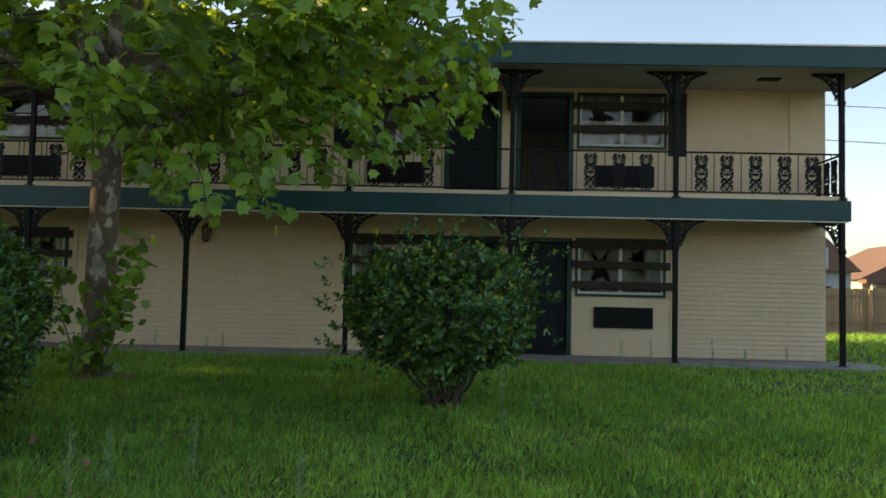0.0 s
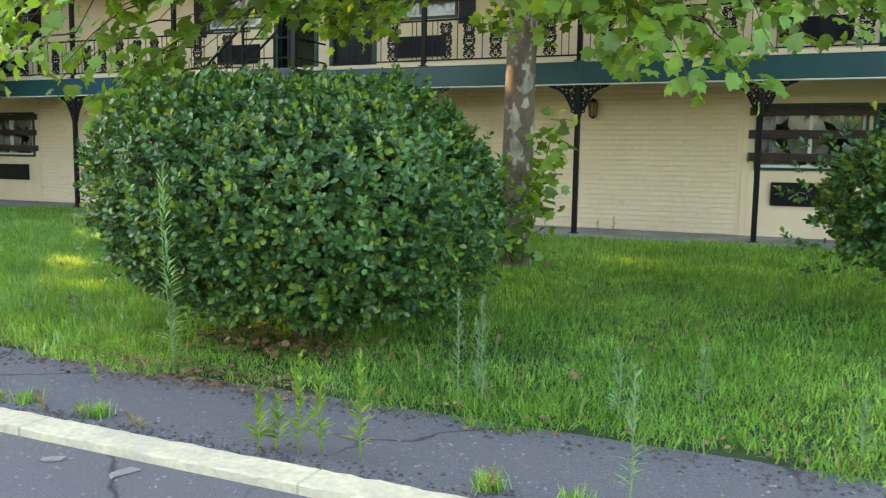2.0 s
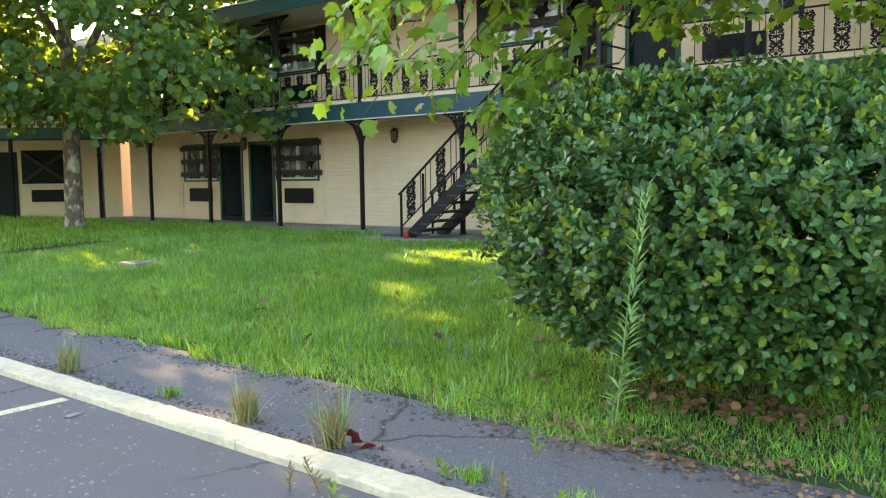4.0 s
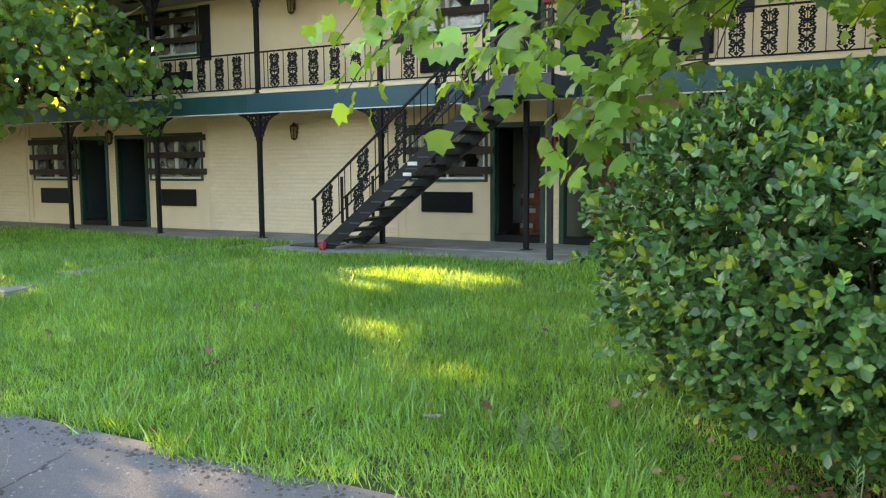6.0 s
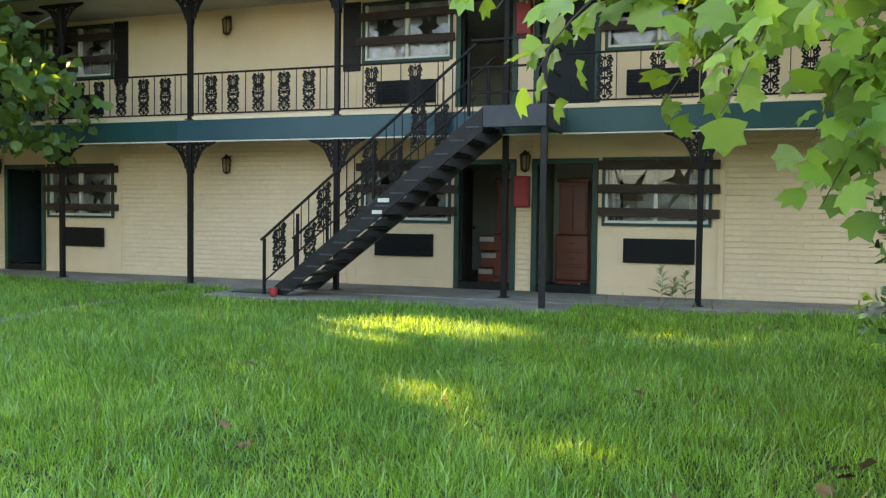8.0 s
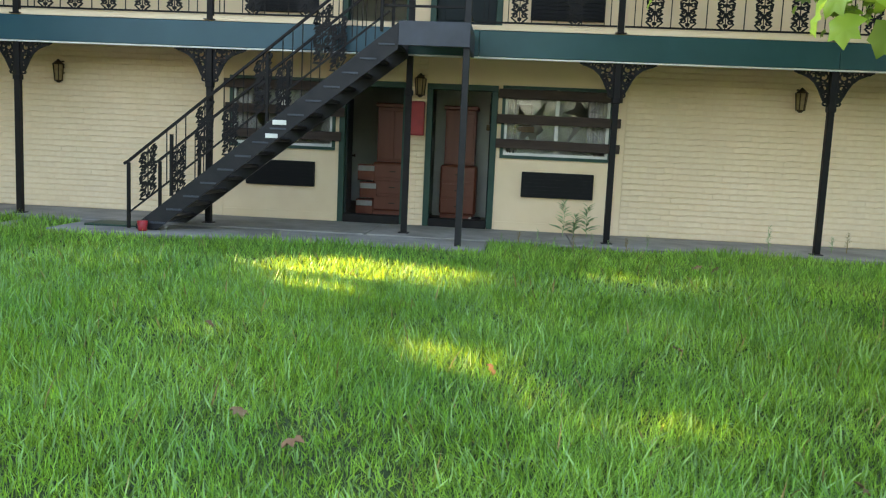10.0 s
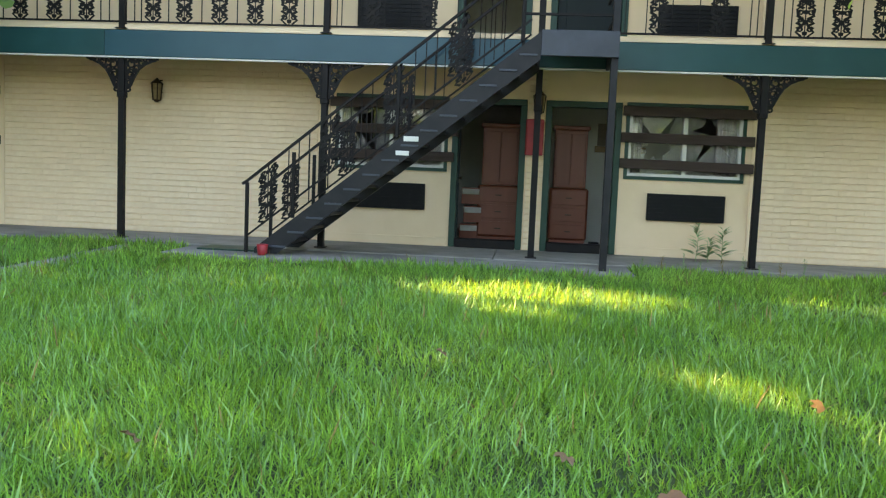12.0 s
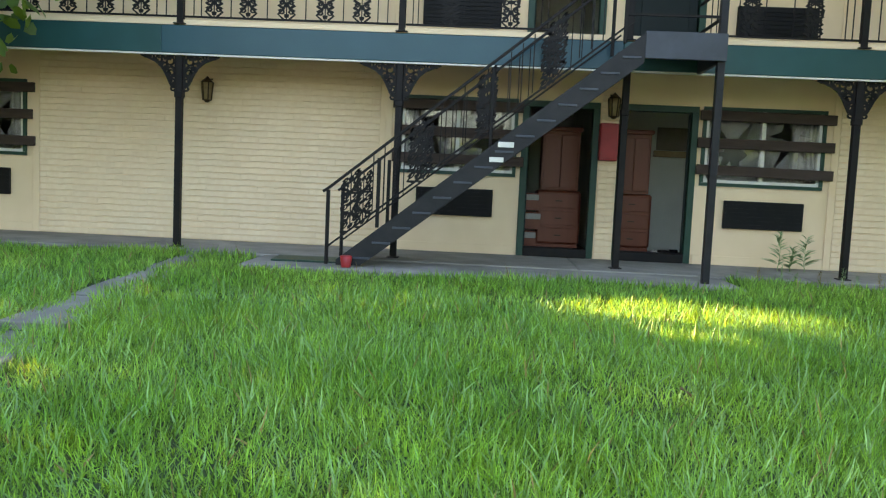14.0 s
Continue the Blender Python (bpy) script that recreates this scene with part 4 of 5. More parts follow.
def house(at, w, d, wall_h, ridge_h, wall_mat, roof_mat, label):
    h = base("house", label, "house", at)
    part("wall", boxed(-w / 2, w / 2, 0, d, 0, wall_h), wall_mat, h)
    bm = bmesh.new()
    o = 0.5
    a = [bm.verts.new(v) for v in ((-w / 2 - o, -o, wall_h - 0.15), (w / 2 + o, -o, wall_h - 0.15), (0, -o, ridge_h))]
    b = [bm.verts.new(v) for v in ((-w / 2 - o, d + o, wall_h - 0.15), (w / 2 + o, d + o, wall_h - 0.15), (0, d + o, ridge_h))]
    bm.faces.new(a)
    bm.faces.new(b[::-1])
    for i in range(3):
        j = (i + 1) % 3
        bm.faces.new((a[i], b[i], b[j], a[j]))
    bmesh.ops.recalc_face_normals(bm, faces=bm.faces)
    part("roof", bm, roof_mat, h)
    part("gable", boxed(-w * 0.28, w * 0.28, -o - 0.03, -o - 0.003, wall_h, wall_h + (ridge_h - wall_h) * 0.35), wall_mat, h)
    for xx in (-w * 0.25, w * 0.25):
        wd = part("window", boxed(xx - 0.6, xx + 0.6, -0.04, -0.002, 0.9, 2.2), M_AC, h)
        part("sill", boxed(xx - 0.7, xx + 0.7, -0.08, -0.003, 0.82, 0.895), M_WHITE, wd)
    return h


house((31.5, 38.0, -0.06), 7.5, 11, 3.3, 7.2, M_BLUEWALL, M_SHINGLE, "blue-grey sided gabled house behind the fence")
brown = house((50.0, 54.0, -0.06), 13.0, 12, 3.3, 6.6, M_FARWALL, M_SHINGLE, "house with a brown shingle roof and pale porch columns")
for xx in (-6.2, -4.2, -2.2, 0.0, 2.2, 4.4):
    part("column", boxed(xx - 0.15, xx + 0.15, -1.4, -1.1, 0, 2.8), M_WHITE, brown)
part("porch_roof", boxed(-7, 7, -1.8, -0.51, 2.8, 3.14), M_SHINGLE, brown)
for y0, z0, z1 in ((26.0, 11.9, 11.9), (24.0, 9.8, 9.3)):
    bm = bmesh.new()
    tube(bm, [(12 + 6 * i, y0 + 0.4 * i, z0 + (z1 - z0) * i / 9 - 0.7 * math.sin(math.pi * i / 9)) for i in range(10)], 0.02, 5)
    tagged(part("overhead_wire", bm, M_BLACK), "thin black overhead utility wire", "wire", "overhead wires")

seam = part("trim", boxed(16.68, 16.74, -0.02, -0.002, 2.9, 5.085, bevel=0.004), M_PLASTER)
tagged(seam, "cream painted downpipe cover on the upper wall", "trim", kind="structure")
for xx, z, w, h in ((-1.545, 1.43, 0.09, 0.06), (-1.645, 1.26, 0.08, 0.055)):
    ob = part("paper_sheet", boxed(xx - w, xx + w, ST_Y0 - 0.027, ST_Y0 - 0.0195, z, z + h, bevel=0.002), M_WHITE)
    tagged(ob, "white paper notice stuck on the black stair stringer", "paper", "papers on the stair")
bm = tube(bmesh.new(), [(0, 0, 0), (0, 0, 0.015), (0, 0, 0.13), (0, 0, 0.135)], [0.05, 0.055, 0.07, 0.06], 14)
cup = part("red_cup", bm, M_REDBOX)
cup.location = (-3.3, -2.55, -0.012)
tagged(cup, "red plastic cup standing at the stair foot", "cup")


# ---- plants ----
LEAF_V = [(0, 0, 0), (0.28, 0.42, 0.06), (0, 0.5, 0), (-0.28, 0.42, 0.06), (0, 1, -0.05)]
LEAF_F = [(0, 1, 2), (0, 2, 3), (1, 4, 2), (2, 4, 3)]
LOBED_V = [(0, 0, 0), (0.28, 0.06, 0.02), (0.58, 0.2, -0.07), (0.43, 0.42, 0.04), (0.52, 0.74, -0.08), (0.25, 0.72, 0.03), (0, 1.0, -0.12), (-0.25, 0.72, 0.03), (-0.52, 0.74, -0.05), (-0.43, 0.42, 0.04), (-0.58, 0.2, -0.1), (-0.28, 0.06, 0.02), (0, 0.42, -0.04)]
LOBED_F = [(12, i, i + 1) for i in range(11)] + [(12, 11, 0)]


def limb(bm, a, b, r0, r1, wob, rr, sides=7, n=6, arch=0.0):
    a, b = Vector(a), Vector(b)
    c = a.lerp(b, 0.45) + Vector((0, 0, arch))
    pts = [a * (1 - i / n) ** 2 + c * 2 * (i / n) * (1 - i / n) + b * (i / n) ** 2 + Vector((rr.uniform(-wob, wob), rr.uniform(-wob, wob), rr.uniform(-wob, wob))) * (0 if i in (0, n) else 1) for i in range(n + 1)]
    tube(bm, pts, [r0 + (r1 - r0) * i / n for i in range(n + 1)], sides)
    return pts


ROUND_V = [(0, 0, 0), (0.2, 0.3, 0.05), (0.3, 0.68, 0.04), (0, 1, -0.06), (-0.3, 0.68, 0.04), (-0.2, 0.3, 0.05), (0, 0.55, -0.02)]
ROUND_F = [(6, 0, 1), (6, 1, 2), (6, 2, 3), (6, 3, 4), (6, 4, 5), (6, 5, 0)]
PLAIN_V = [(0, 0, 0), (0.5, 0.3, -0.05), (0.34, 0.75, 0.0), (0, 1.0, -0.08), (-0.34, 0.75, 0.0), (-0.5, 0.3, -0.05)]
PLAIN_F = [(0, 1, 2), (0, 2, 3), (0, 3, 4), (0, 4, 5)]


def unit(v):
    return v / np.maximum(np.linalg.norm(v, axis=-1, keepdims=True), 1e-9)


def facing(along, normal):
    """Rotations that point a leaf's length along one direction and its face to another."""
    y = unit(along)
    x = unit(np.cross(y, normal))
    return np.stack([x, y, np.cross(x, y)], 2)


def bush(at, rx, ry, z0, z1, shoots, label, seed, leaf=0.07, tip=0.14, square=2.6, ragged=0.05, floor=0.12, bare=0.0):
    """Stems from the root, and shoots all over a lumpy outline, each ending in a rosette of leaves."""
    rr = random.Random(seed)
    b = base("bush", label, "bush", at)
    zc, rz = (z0 + z1) / 2, (z1 - z0) / 2
    for i in range(18):
        a = rr.uniform(0, 6.28)
        bm = bmesh.new()
        limb(bm, (rr.uniform(-0.14, 0.14), rr.uniform(-0.14, 0.14), -0.05), (math.cos(a) * rx * rr.uniform(0.35, 0.8), math.sin(a) * ry * rr.uniform(0.35, 0.8), z0 + (z1 - z0) * rr.uniform(0.3, 0.85)), 0.026, 0.006, 0.05, rr, 5)
        part("stem", bm, M_TWIG, b)
    u = unit(rng.normal(size=(shoots, 3)))
    r = 1 / (np.abs(u[:, 0] / rx) ** square + np.abs(u[:, 1] / ry) ** square + np.abs(u[:, 2] / rz) ** square) ** (1 / square)
    # lumps the size of a branch, shoots that stand out, and some depth of leaves behind the outline
    lump = unit(rng.normal(size=(90, 3)))
    swell = rng.normal(0, 1, 90)
    near = np.exp(14 * (u @ lump.T - 1))
    r = r * (1 + 0.05 * (near @ swell) / np.sqrt((near ** 2).sum(1) + 0.05) * (1 + 4 * ragged))
    depth = 1 - np.abs(rng.normal(0, 0.14, shoots)) + np.where(rng.uniform(0, 1, shoots) < 0.12, rng.uniform(0, 2.2 * ragged, shoots), 0)
    pos = u * (r * depth)[:, None] + np.array([0, 0, zc])
    keep = pos[:, 2] > floor + rng.uniform(0, 0.16, shoots)
    if bare:
        low = np.clip((pos[:, 2] - z0) / (bare * (z1 - z0)), 0, 1)
        keep &= rng.uniform(0, 1, shoots) < 0.25 + 0.75 * low
    pos, out = pos[keep], unit(u[keep] / np.array([rx, ry, rz * 0.8]))
    n = len(pos)
    axis = unit(out + np.array([0, 0, 0.45]) + rng.normal(0, 0.42, (n, 3)))
    side = unit(np.cross(axis, rng.normal(size=(n, 3))))
    other = np.cross(axis, side)
    k = 7
    ang = (np.arange(k) * 2.4)[None] + rng.normal(0, 0.3, (n, k))
    spread = np.linspace(0.45, 1.25, k)[None] + rng.normal(0, 0.15, (n, k))
    radial = np.cos(ang)[..., None] * side[:, None] + np.sin(ang)[..., None] * other[:, None]
    along = np.cos(spread)[..., None] * axis[:, None] + np.sin(spread)[..., None] * radial
    face = np.sin(spread)[..., None] * axis[:, None] - np.cos(spread)[..., None] * radial
    foot = pos[:, None] - axis[:, None] * (np.linspace(0.0, 0.09, k)[None, :, None] * leaf / 0.07)
    size = rng.uniform(0.7, 1.25, (n, k)) * leaf
    young = np.zeros((n, k), bool)
    young[:, :3] = (rng.uniform(0, 1, n) < tip)[:, None]
    for nm, mt, sel in (("foliage", M_BUSHLEAF, ~young), ("new_growth", M_BUSHTIP, young)):
        o = new(nm, scatter(nm, ROUND_V, ROUND_F, foot[sel], facing(along[sel], face[sel]), size[sel], mt))
        o.parent = b
    return b


BUSH1, BUSH2 = (5.62, -9.22), (10.4, -6.9)
bush((*BUSH1, float(lawn_z(*BUSH1))), 1.66, 1.45, 0.06, 2.15, 14500, "large rounded evergreen bush with glossy leaves on the lawn", 2, 0.058, tip=0.3, square=2.25, floor=0.24)
bush((*BUSH2, float(lawn_z(*BUSH2))), 1.03, 0.95, 0.25, 1.72, 3300, "smaller loose evergreen bush with bare stems below", 5, 0.066, tip=0.24, square=2.0, ragged=0.24, floor=0.18, bare=0.55)


def tree(at, height, trunk_r, crowns, leaves, leaf, leaf_mat, label, seed, fork, gaps=(), sprays=(), template=None, upward=0.8):
    """A tapered trunk, a few main limbs that branch to every clump of the crown, the leaves, and low hanging sprays."""
    rr = random.Random(seed)
    t = base("tree", label, "tree", at)
    bm = bmesh.new()
    tube(bm, [(0, 0, -0.12), (0, 0, 0.05), (0.01, 0, 0.35), (0.02, 0.01, fork * 0.45), (0.03, 0.0, fork * 0.75), (0.05, 0.0, fork)], [trunk_r * q for q in (1.55, 1.32, 1.12, 1.05, 1.0, 0.98)], 14)
    limb(bm, (0.05, 0, fork), (0.2, 0.1, height * 0.85), trunk_r * 0.9, 0.03, 0.08, rr, 9, 8)
    part("trunk", bm, M_BARK, t)
    reach = max(math.hypot(c[0], c[1]) for c in crowns)
    mains = []
    for i in range(9):
        a = 0.7 * i + rr.uniform(-0.2, 0.2)
        tall = (i * 4 % 9) / 8
        bm = bmesh.new()
        far = reach * (0.72 - 0.25 * tall)
        mains.append(limb(bm, (0.05, 0, fork - 0.1 + 0.25 * tall * (height - fork)), (math.cos(a) * far, math.sin(a) * far, fork + (0.25 + 0.6 * tall) * (height - fork)), trunk_r * 0.5, 0.02, 0.1, rr, 7, 9, 0.5))
        part("limb", bm, M_BARK, t)

    def branch(bm, target, thick, arch):
        """A thin branch from the nearest inner point of a main limb."""
        spots = [(p - target).length + (0.8 if p.z > target.z + 1.0 else 0.0) for m in mains for p in m[2:]]
        root = [p for m in mains for p in m[2:]][spots.index(min(spots))]
        return limb(bm, root, target, thick, 0.004, 0.05, rr, 5, 6, arch)

    for cx, cy, cz, r in crowns:
        bm = bmesh.new()
        pts = branch(bm, Vector((cx, cy, cz)), 0.02, 0.25)
        for _ in range(3):
            limb(bm, pts[rr.randint(3, 5)], Vector((cx, cy, cz)) + Vector((rr.gauss(0, 0.4), rr.gauss(0, 0.4), rr.gauss(0, 0.3))) * r, 0.007, 0.003, 0.03, rr, 4, 3)
        part("branch", bm, M_TWIG, t)
    w = np.array([c[3] ** 2 for c in crowns])
    pick = rng.choice(len(crowns), leaves, p=w / w.sum())
    c = np.array(crowns)
    sub = rng.normal(size=(len(crowns), 14, 3))
    sub /= np.maximum(np.linalg.norm(sub, axis=2, keepdims=True), 0.9)
    s = sub[pick, rng.integers(0, 14, leaves)]
    pos = c[pick, :3] + (s * 0.75 + rng.normal(size=(leaves, 3)) * 0.2) * c[pick, 3][:, None] * np.array([1, 1, 0.7])
    for gap in gaps:
        # a thin place in the crown, along the sun's way to one spot of the lawn
        rel = pos + np.array(at) - np.array(gap[0])
        way = np.array(sun_to)
        off = rel - np.outer(rel @ way, way)
        pos = pos[(np.abs(off @ np.cross(way, [0, 0, 1])) > gap[1]) | (np.abs(off[:, 2]) > gap[2])]
    leaves = len(pos)
    flat = unit(pos * np.array([1, 1, 0.0]) + 1e-6)
    along = flat * 0.6 + np.array([0, 0, -0.35]) + rng.normal(0, 0.55, (leaves, 3))
    face = flat * 0.5 + np.array([0, 0, upward]) + rng.normal(0, 0.45 + 0.3 * (upward < 0.5), (leaves, 3))
    tv, tf = template or (LOBED_V, LOBED_F)
    o = new("crown", scatter("crown", tv, tf, pos, facing(along, face), rng.uniform(0.6, 1.2, leaves) * leaf, leaf_mat))
    o.parent = t
    # sprays: an arching twig with broad leaves hanging from it
    for sx, sy, sz, length, count in sprays:
        count = int(count * 1.4)
        tipv = Vector((sx, sy, sz)) - Vector(at)
        bm = bmesh.new()
        back = Vector((-tipv.x, -tipv.y, 0)).normalized()
        start = tipv + back * length * 0.8 + Vector((rr.uniform(-0.2, 0.2), rr.uniform(-0.2, 0.2), length * 0.55))
        pts = limb(bm, start, tipv, 0.009, 0.003, 0.02, rr, 5, 8, 0.25 * length)
        branch(bm, start, 0.02, 0.2)
        part("spray_twig", bm, M_TWIG, t)
        q = rng.uniform(0.25, 1.0, count) ** 0.8 * 8
        lo = np.minimum(q.astype(int), 7)
        P = np.array([tuple(p) for p in pts])
        pos = P[lo] + (P[lo + 1] - P[lo]) * (q - lo)[:, None]
        ofs = rng.normal(0, 1, (count, 3)) * np.array([0.09, 0.09, 0.05])
        along = unit(ofs) * 0.75 + np.array([0, 0, -0.6]) - np.array(tuple(back)) * 0.3 + rng.normal(0, 0.3, (count, 3))
        face = np.array([0, 0, 0.55]) - np.array(tuple(back)) * 0.75 + rng.normal(0, 0.4, (count, 3))
        o = new("spray_leaves", scatter("spray_leaves", LOBED_V, LOBED_F, pos + ofs, facing(along, face), rng.uniform(0.65, 1.2, count) * 0.14, leaf_mat))
        o.parent = t
    return t


cr = random.Random(11)
crowns1 = []
for i in range(72):
    a = cr.uniform(0, 6.28)
    d = cr.uniform(0.6, 4.6) * (0.72 if math.sin(a) > 0 else 1.0)
    crowns1.append((math.cos(a) * d, math.sin(a) * d, cr.uniform(3.6, 7.8) - 0.16 * d, cr.uniform(0.5, 0.9)))
for i in range(16):   # outer crown spreading over the lawn towards the parking lot
    a = radians(225 + 95 * i / 15) + cr.uniform(-0.06, 0.06)
    d = cr.uniform(3.4, 4.9)
    crowns1.append((math.cos(a) * d, math.sin(a) * d, cr.uniform(2.6, 3.6), cr.uniform(0.35, 0.55)))
for i in range(16):   # upper crown spreading past the smaller bush
    crowns1.append((cr.uniform(1.6, 4.6), cr.uniform(-3.4, 0.3), cr.uniform(2.9, 6.0), cr.uniform(0.5, 0.75)))
# low sprays: tip, length of twig, leaves
SPRAYS = [(2.45, -10.05, 1.82, 1.2, 26), (2.2, -9.75, 2.2, 1.3, 28), (3.62, -9.5, 1.32, 1.4, 34), (3.2, -10.35, 1.62, 1.1, 18), (2.9, -9.4, 1.75, 1.3, 20), (3.5, -9.75, 1.95, 1.2, 18),
          (3.9, -9.4, 1.8, 1.3, 20), (2.75, -9.9, 2.15, 1.3, 18), (3.3, -9.3, 2.2, 1.4, 22), (4.4, -9.6, 2.3, 1.3, 20), (2.7, -4.2, 2.75, 1.2, 14), (3.0, -6.4, 2.7, 1.3, 16),
          (8.5, -8.9, 1.65, 1.4, 22), (8.1, -8.8, 1.9, 1.3, 20), (9.0, -8.6, 2.0, 1.4, 22), (7.6, -9.1, 2.2, 1.3, 20), (9.6, -8.0, 2.1, 1.4, 22), (10.0, -7.4, 2.5, 1.4, 20),
          (8.7, -7.6, 2.0, 1.3, 22), (7.2, -8.6, 2.3, 1.3, 20), (6.4, -9.3, 2.5, 1.3, 18), (5.4, -9.5, 2.6, 1.3, 18), (9.3, -6.6, 2.2, 1.3, 20), (4.7, -8.4, 2.4, 1.3, 20), (3.0, -9.6, 2.5, 1.3, 26), (3.5, -9.5, 2.6, 1.3, 28), (4.0, -9.3, 2.6, 1.4, 28), (4.5, -9.1, 2.5, 1.3, 28), (3.3, -9.9, 2.3, 1.2, 24), (3.8, -9.9, 2.5, 1.2, 24), (2.6, -9.5, 2.6, 1.3, 24),
          (3.75, -9.45, 1.65, 1.3, 26), (3.55, -9.6, 1.55, 1.2, 20), (7.9, -8.2, 1.9, 1.3, 24), (8.9, -8.2, 1.75, 1.3, 24), (9.9, -7.9, 2.3, 1.3, 22), (7.0, -8.0, 2.3, 1.3, 22), (3.9, -8.2, 2.3, 1.3, 20), (5.0, -7.3, 2.4, 1.2, 16)]
TREE1 = (6.03, -5.42)
tree((*TREE1, float(lawn_z(*TREE1))), 8.0, 0.178, crowns1, 19000, 0.158, M_TREELEAF, "young sycamore with mottled bark and broad green leaves", 4, 2.9, sprays=SPRAYS)
cr = random.Random(12)
crowns2 = []
# The crown's unseen top is made tall and wide to shade the lawn.
for i in range(125):
    a = cr.uniform(0, 6.28)
    d = 5.4 * math.sqrt(cr.uniform(0.02, 1))
    crowns2.append((math.cos(a) * d, math.sin(a) * d, 2.9 + 9.5 * cr.random() - 0.1 * d, cr.uniform(0.8, 1.4)))
for i in range(16):   # low skirts of the crown, added to block sun streaks on the lawn
    crowns2.append((cr.uniform(-2.5, 1.5), cr.uniform(-5.2, -1.0), cr.uniform(2.7, 3.5), cr.uniform(0.7, 1.0)))
for i in range(30):   # unseen thick upper crown, added to shade the lawn
    crowns2.append((cr.uniform(-2.5, 3.0), cr.uniform(-3.6, 0.5), cr.uniform(6.6, 10.5), cr.uniform(0.9, 1.3)))
for i in range(26):   # clumps added over the walkway side to shade the lawn strip
    crowns2.append((cr.uniform(-3.0, 3.0), cr.uniform(2.0, 5.0), cr.uniform(5.9, 9.6), cr.uniform(0.8, 1.2)))
TREE2 = (-12.7, -4.4)
tree((*TREE2, float(lawn_z(*TREE2))), 12.5, 0.2, crowns2, 47000, 0.205, M_FARLEAF, "broad shade tree with a dark dense crown", 9, 2.6, gaps=(((0.05, -4.85, 0.03), 0.55, 0.37), ((-0.25, -5.9, 0.03), 0.26, 0.16), ((0.85, -7.55, 0.03), 0.21, 0.125), ((1.3, -8.2, 0.03), 0.14, 0.07)), template=(PLAIN_V, PLAIN_F), upward=0.2)

# Unseen tree, added to block low sun from the parking lot.
cr = random.Random(13)
crowns3 = []
for i in range(110):
    a = cr.uniform(0, 6.28)
    d = 4.8 * math.sqrt(cr.uniform(0.02, 1))
    crowns3.append((math.cos(a) * d, math.sin(a) * d, 3.0 + 9.0 * cr.random() - 0.1 * d, cr.uniform(0.8, 1.4)))
tree((-17.0, -11.4, -0.28), 12.0, 0.22, crowns3, 42000, 0.215, M_FARLEAF, "unseen leafy tree added to shade the footpath and parking lot", 17, 3.0, template=(PLAIN_V, PLAIN_F), upward=0.2)

# the lawn
BLADE_V = [(-0.5, 0, 0), (0.5, 0, 0), (0.38, 0.13, 0.55), (-0.38, 0.13, 0.55), (0, 0.42, 1.0)]
BLADE_F = [(0, 1, 2, 3), (3, 2, 4)]


def grass_field(n, x0, x1, y0, y1, hmin, hmax, width, name="grass", mat=None):
    """Blades that lean together in clumps, thin on the path and gone from the concrete."""
    x, y = rng.uniform(x0, x1, n), rng.uniform(y0, y1, n)
    off = x - path_x(y)
    open_way = np.clip((y + 8.0) / 2.6, 0, 1)
    ok = ~((off > (-0.19 + 0.06 * np.sin(y * 3)) * open_way + rng.normal(0, 0.03, n)) & (off < (0.09 + 0.06 * np.sin(y * 4)) * open_way + rng.normal(0, 0.04, n))) & ~((x > -4.55) & (x < 1.2) & (y > -2.8))
    patch = np.sin(x * 1.9 + np.sin(y * 1.3)) * np.sin(y * 2.3 + 0.7 * np.sin(x * 1.1))
    tuft = np.sin(x * 7.3 + 2.0 * np.sin(y * 3.1)) * np.sin(y * 6.1 + 1.7 * np.sin(x * 4.3))
    ok &= rng.uniform(0, 1, n) < 0.78 + 0.12 * patch + 0.1 * tuft
    ok &= y > GRASS_Y + 0.09 * np.sin(x * 2.3) + 0.07 * np.sin(x * 7.1) + rng.normal(0, 0.05, n)
    x, y, patch, tuft = x[ok], y[ok], patch[ok], tuft[ok]
    n = len(x)
    h = rng.uniform(hmin, hmax, n) * (1 + 0.22 * patch + 0.16 * tuft)
    heading = 2.2 * np.sin(x * 2.1 + 1.3 * np.sin(y * 1.7)) + 1.9 * np.sin(y * 2.7 + x) + rng.normal(0, 1.5, n)
    size = np.stack([rng.uniform(0.7, 1.3, n) * width, h * rng.uniform(0.4, 1.25, n), h], 1)
    me = scatter(name, BLADE_V, BLADE_F, np.stack([x, y, lawn_z(x, y) - 0.01], 1), turns(n, 0.4, heading), size, mat or M_GRASS)
    return tagged(new(name, me), "long unmown green lawn grass", "grass", kind="stuff")


grass_field(260000, -8, 4.2, -10.7, -5.5, 0.055, 0.145, 0.0068)
grass_field(22000, -8, 4.2, -10.7, -4.5, 0.09, 0.18, 0.011, "grass", M_GRASSPALE)
grass_field(120000, 4.2, 10, -10.7, -5.5, 0.04, 0.1, 0.007)
grass_field(140000, -12, 14, -5.6, -1.66, 0.06, 0.15, 0.012)
grass_field(90000, 9.9, 17, -10.7, -5.5, 0.045, 0.11, 0.009)
grass_field(40000, 9, 20, -10.7, -1.66, 0.05, 0.12, 0.014)
grass_field(60000, -26, -9, -10.7, -1.66, 0.08, 0.2, 0.016)
grass_field(40000, 17.5, 34, -9, 14, 0.08, 0.18, 0.03)

grass_field(3500, -9, 14, -10.7, -1.7, 0.08, 0.2, 0.012, "dry_grass", M_STRAW)


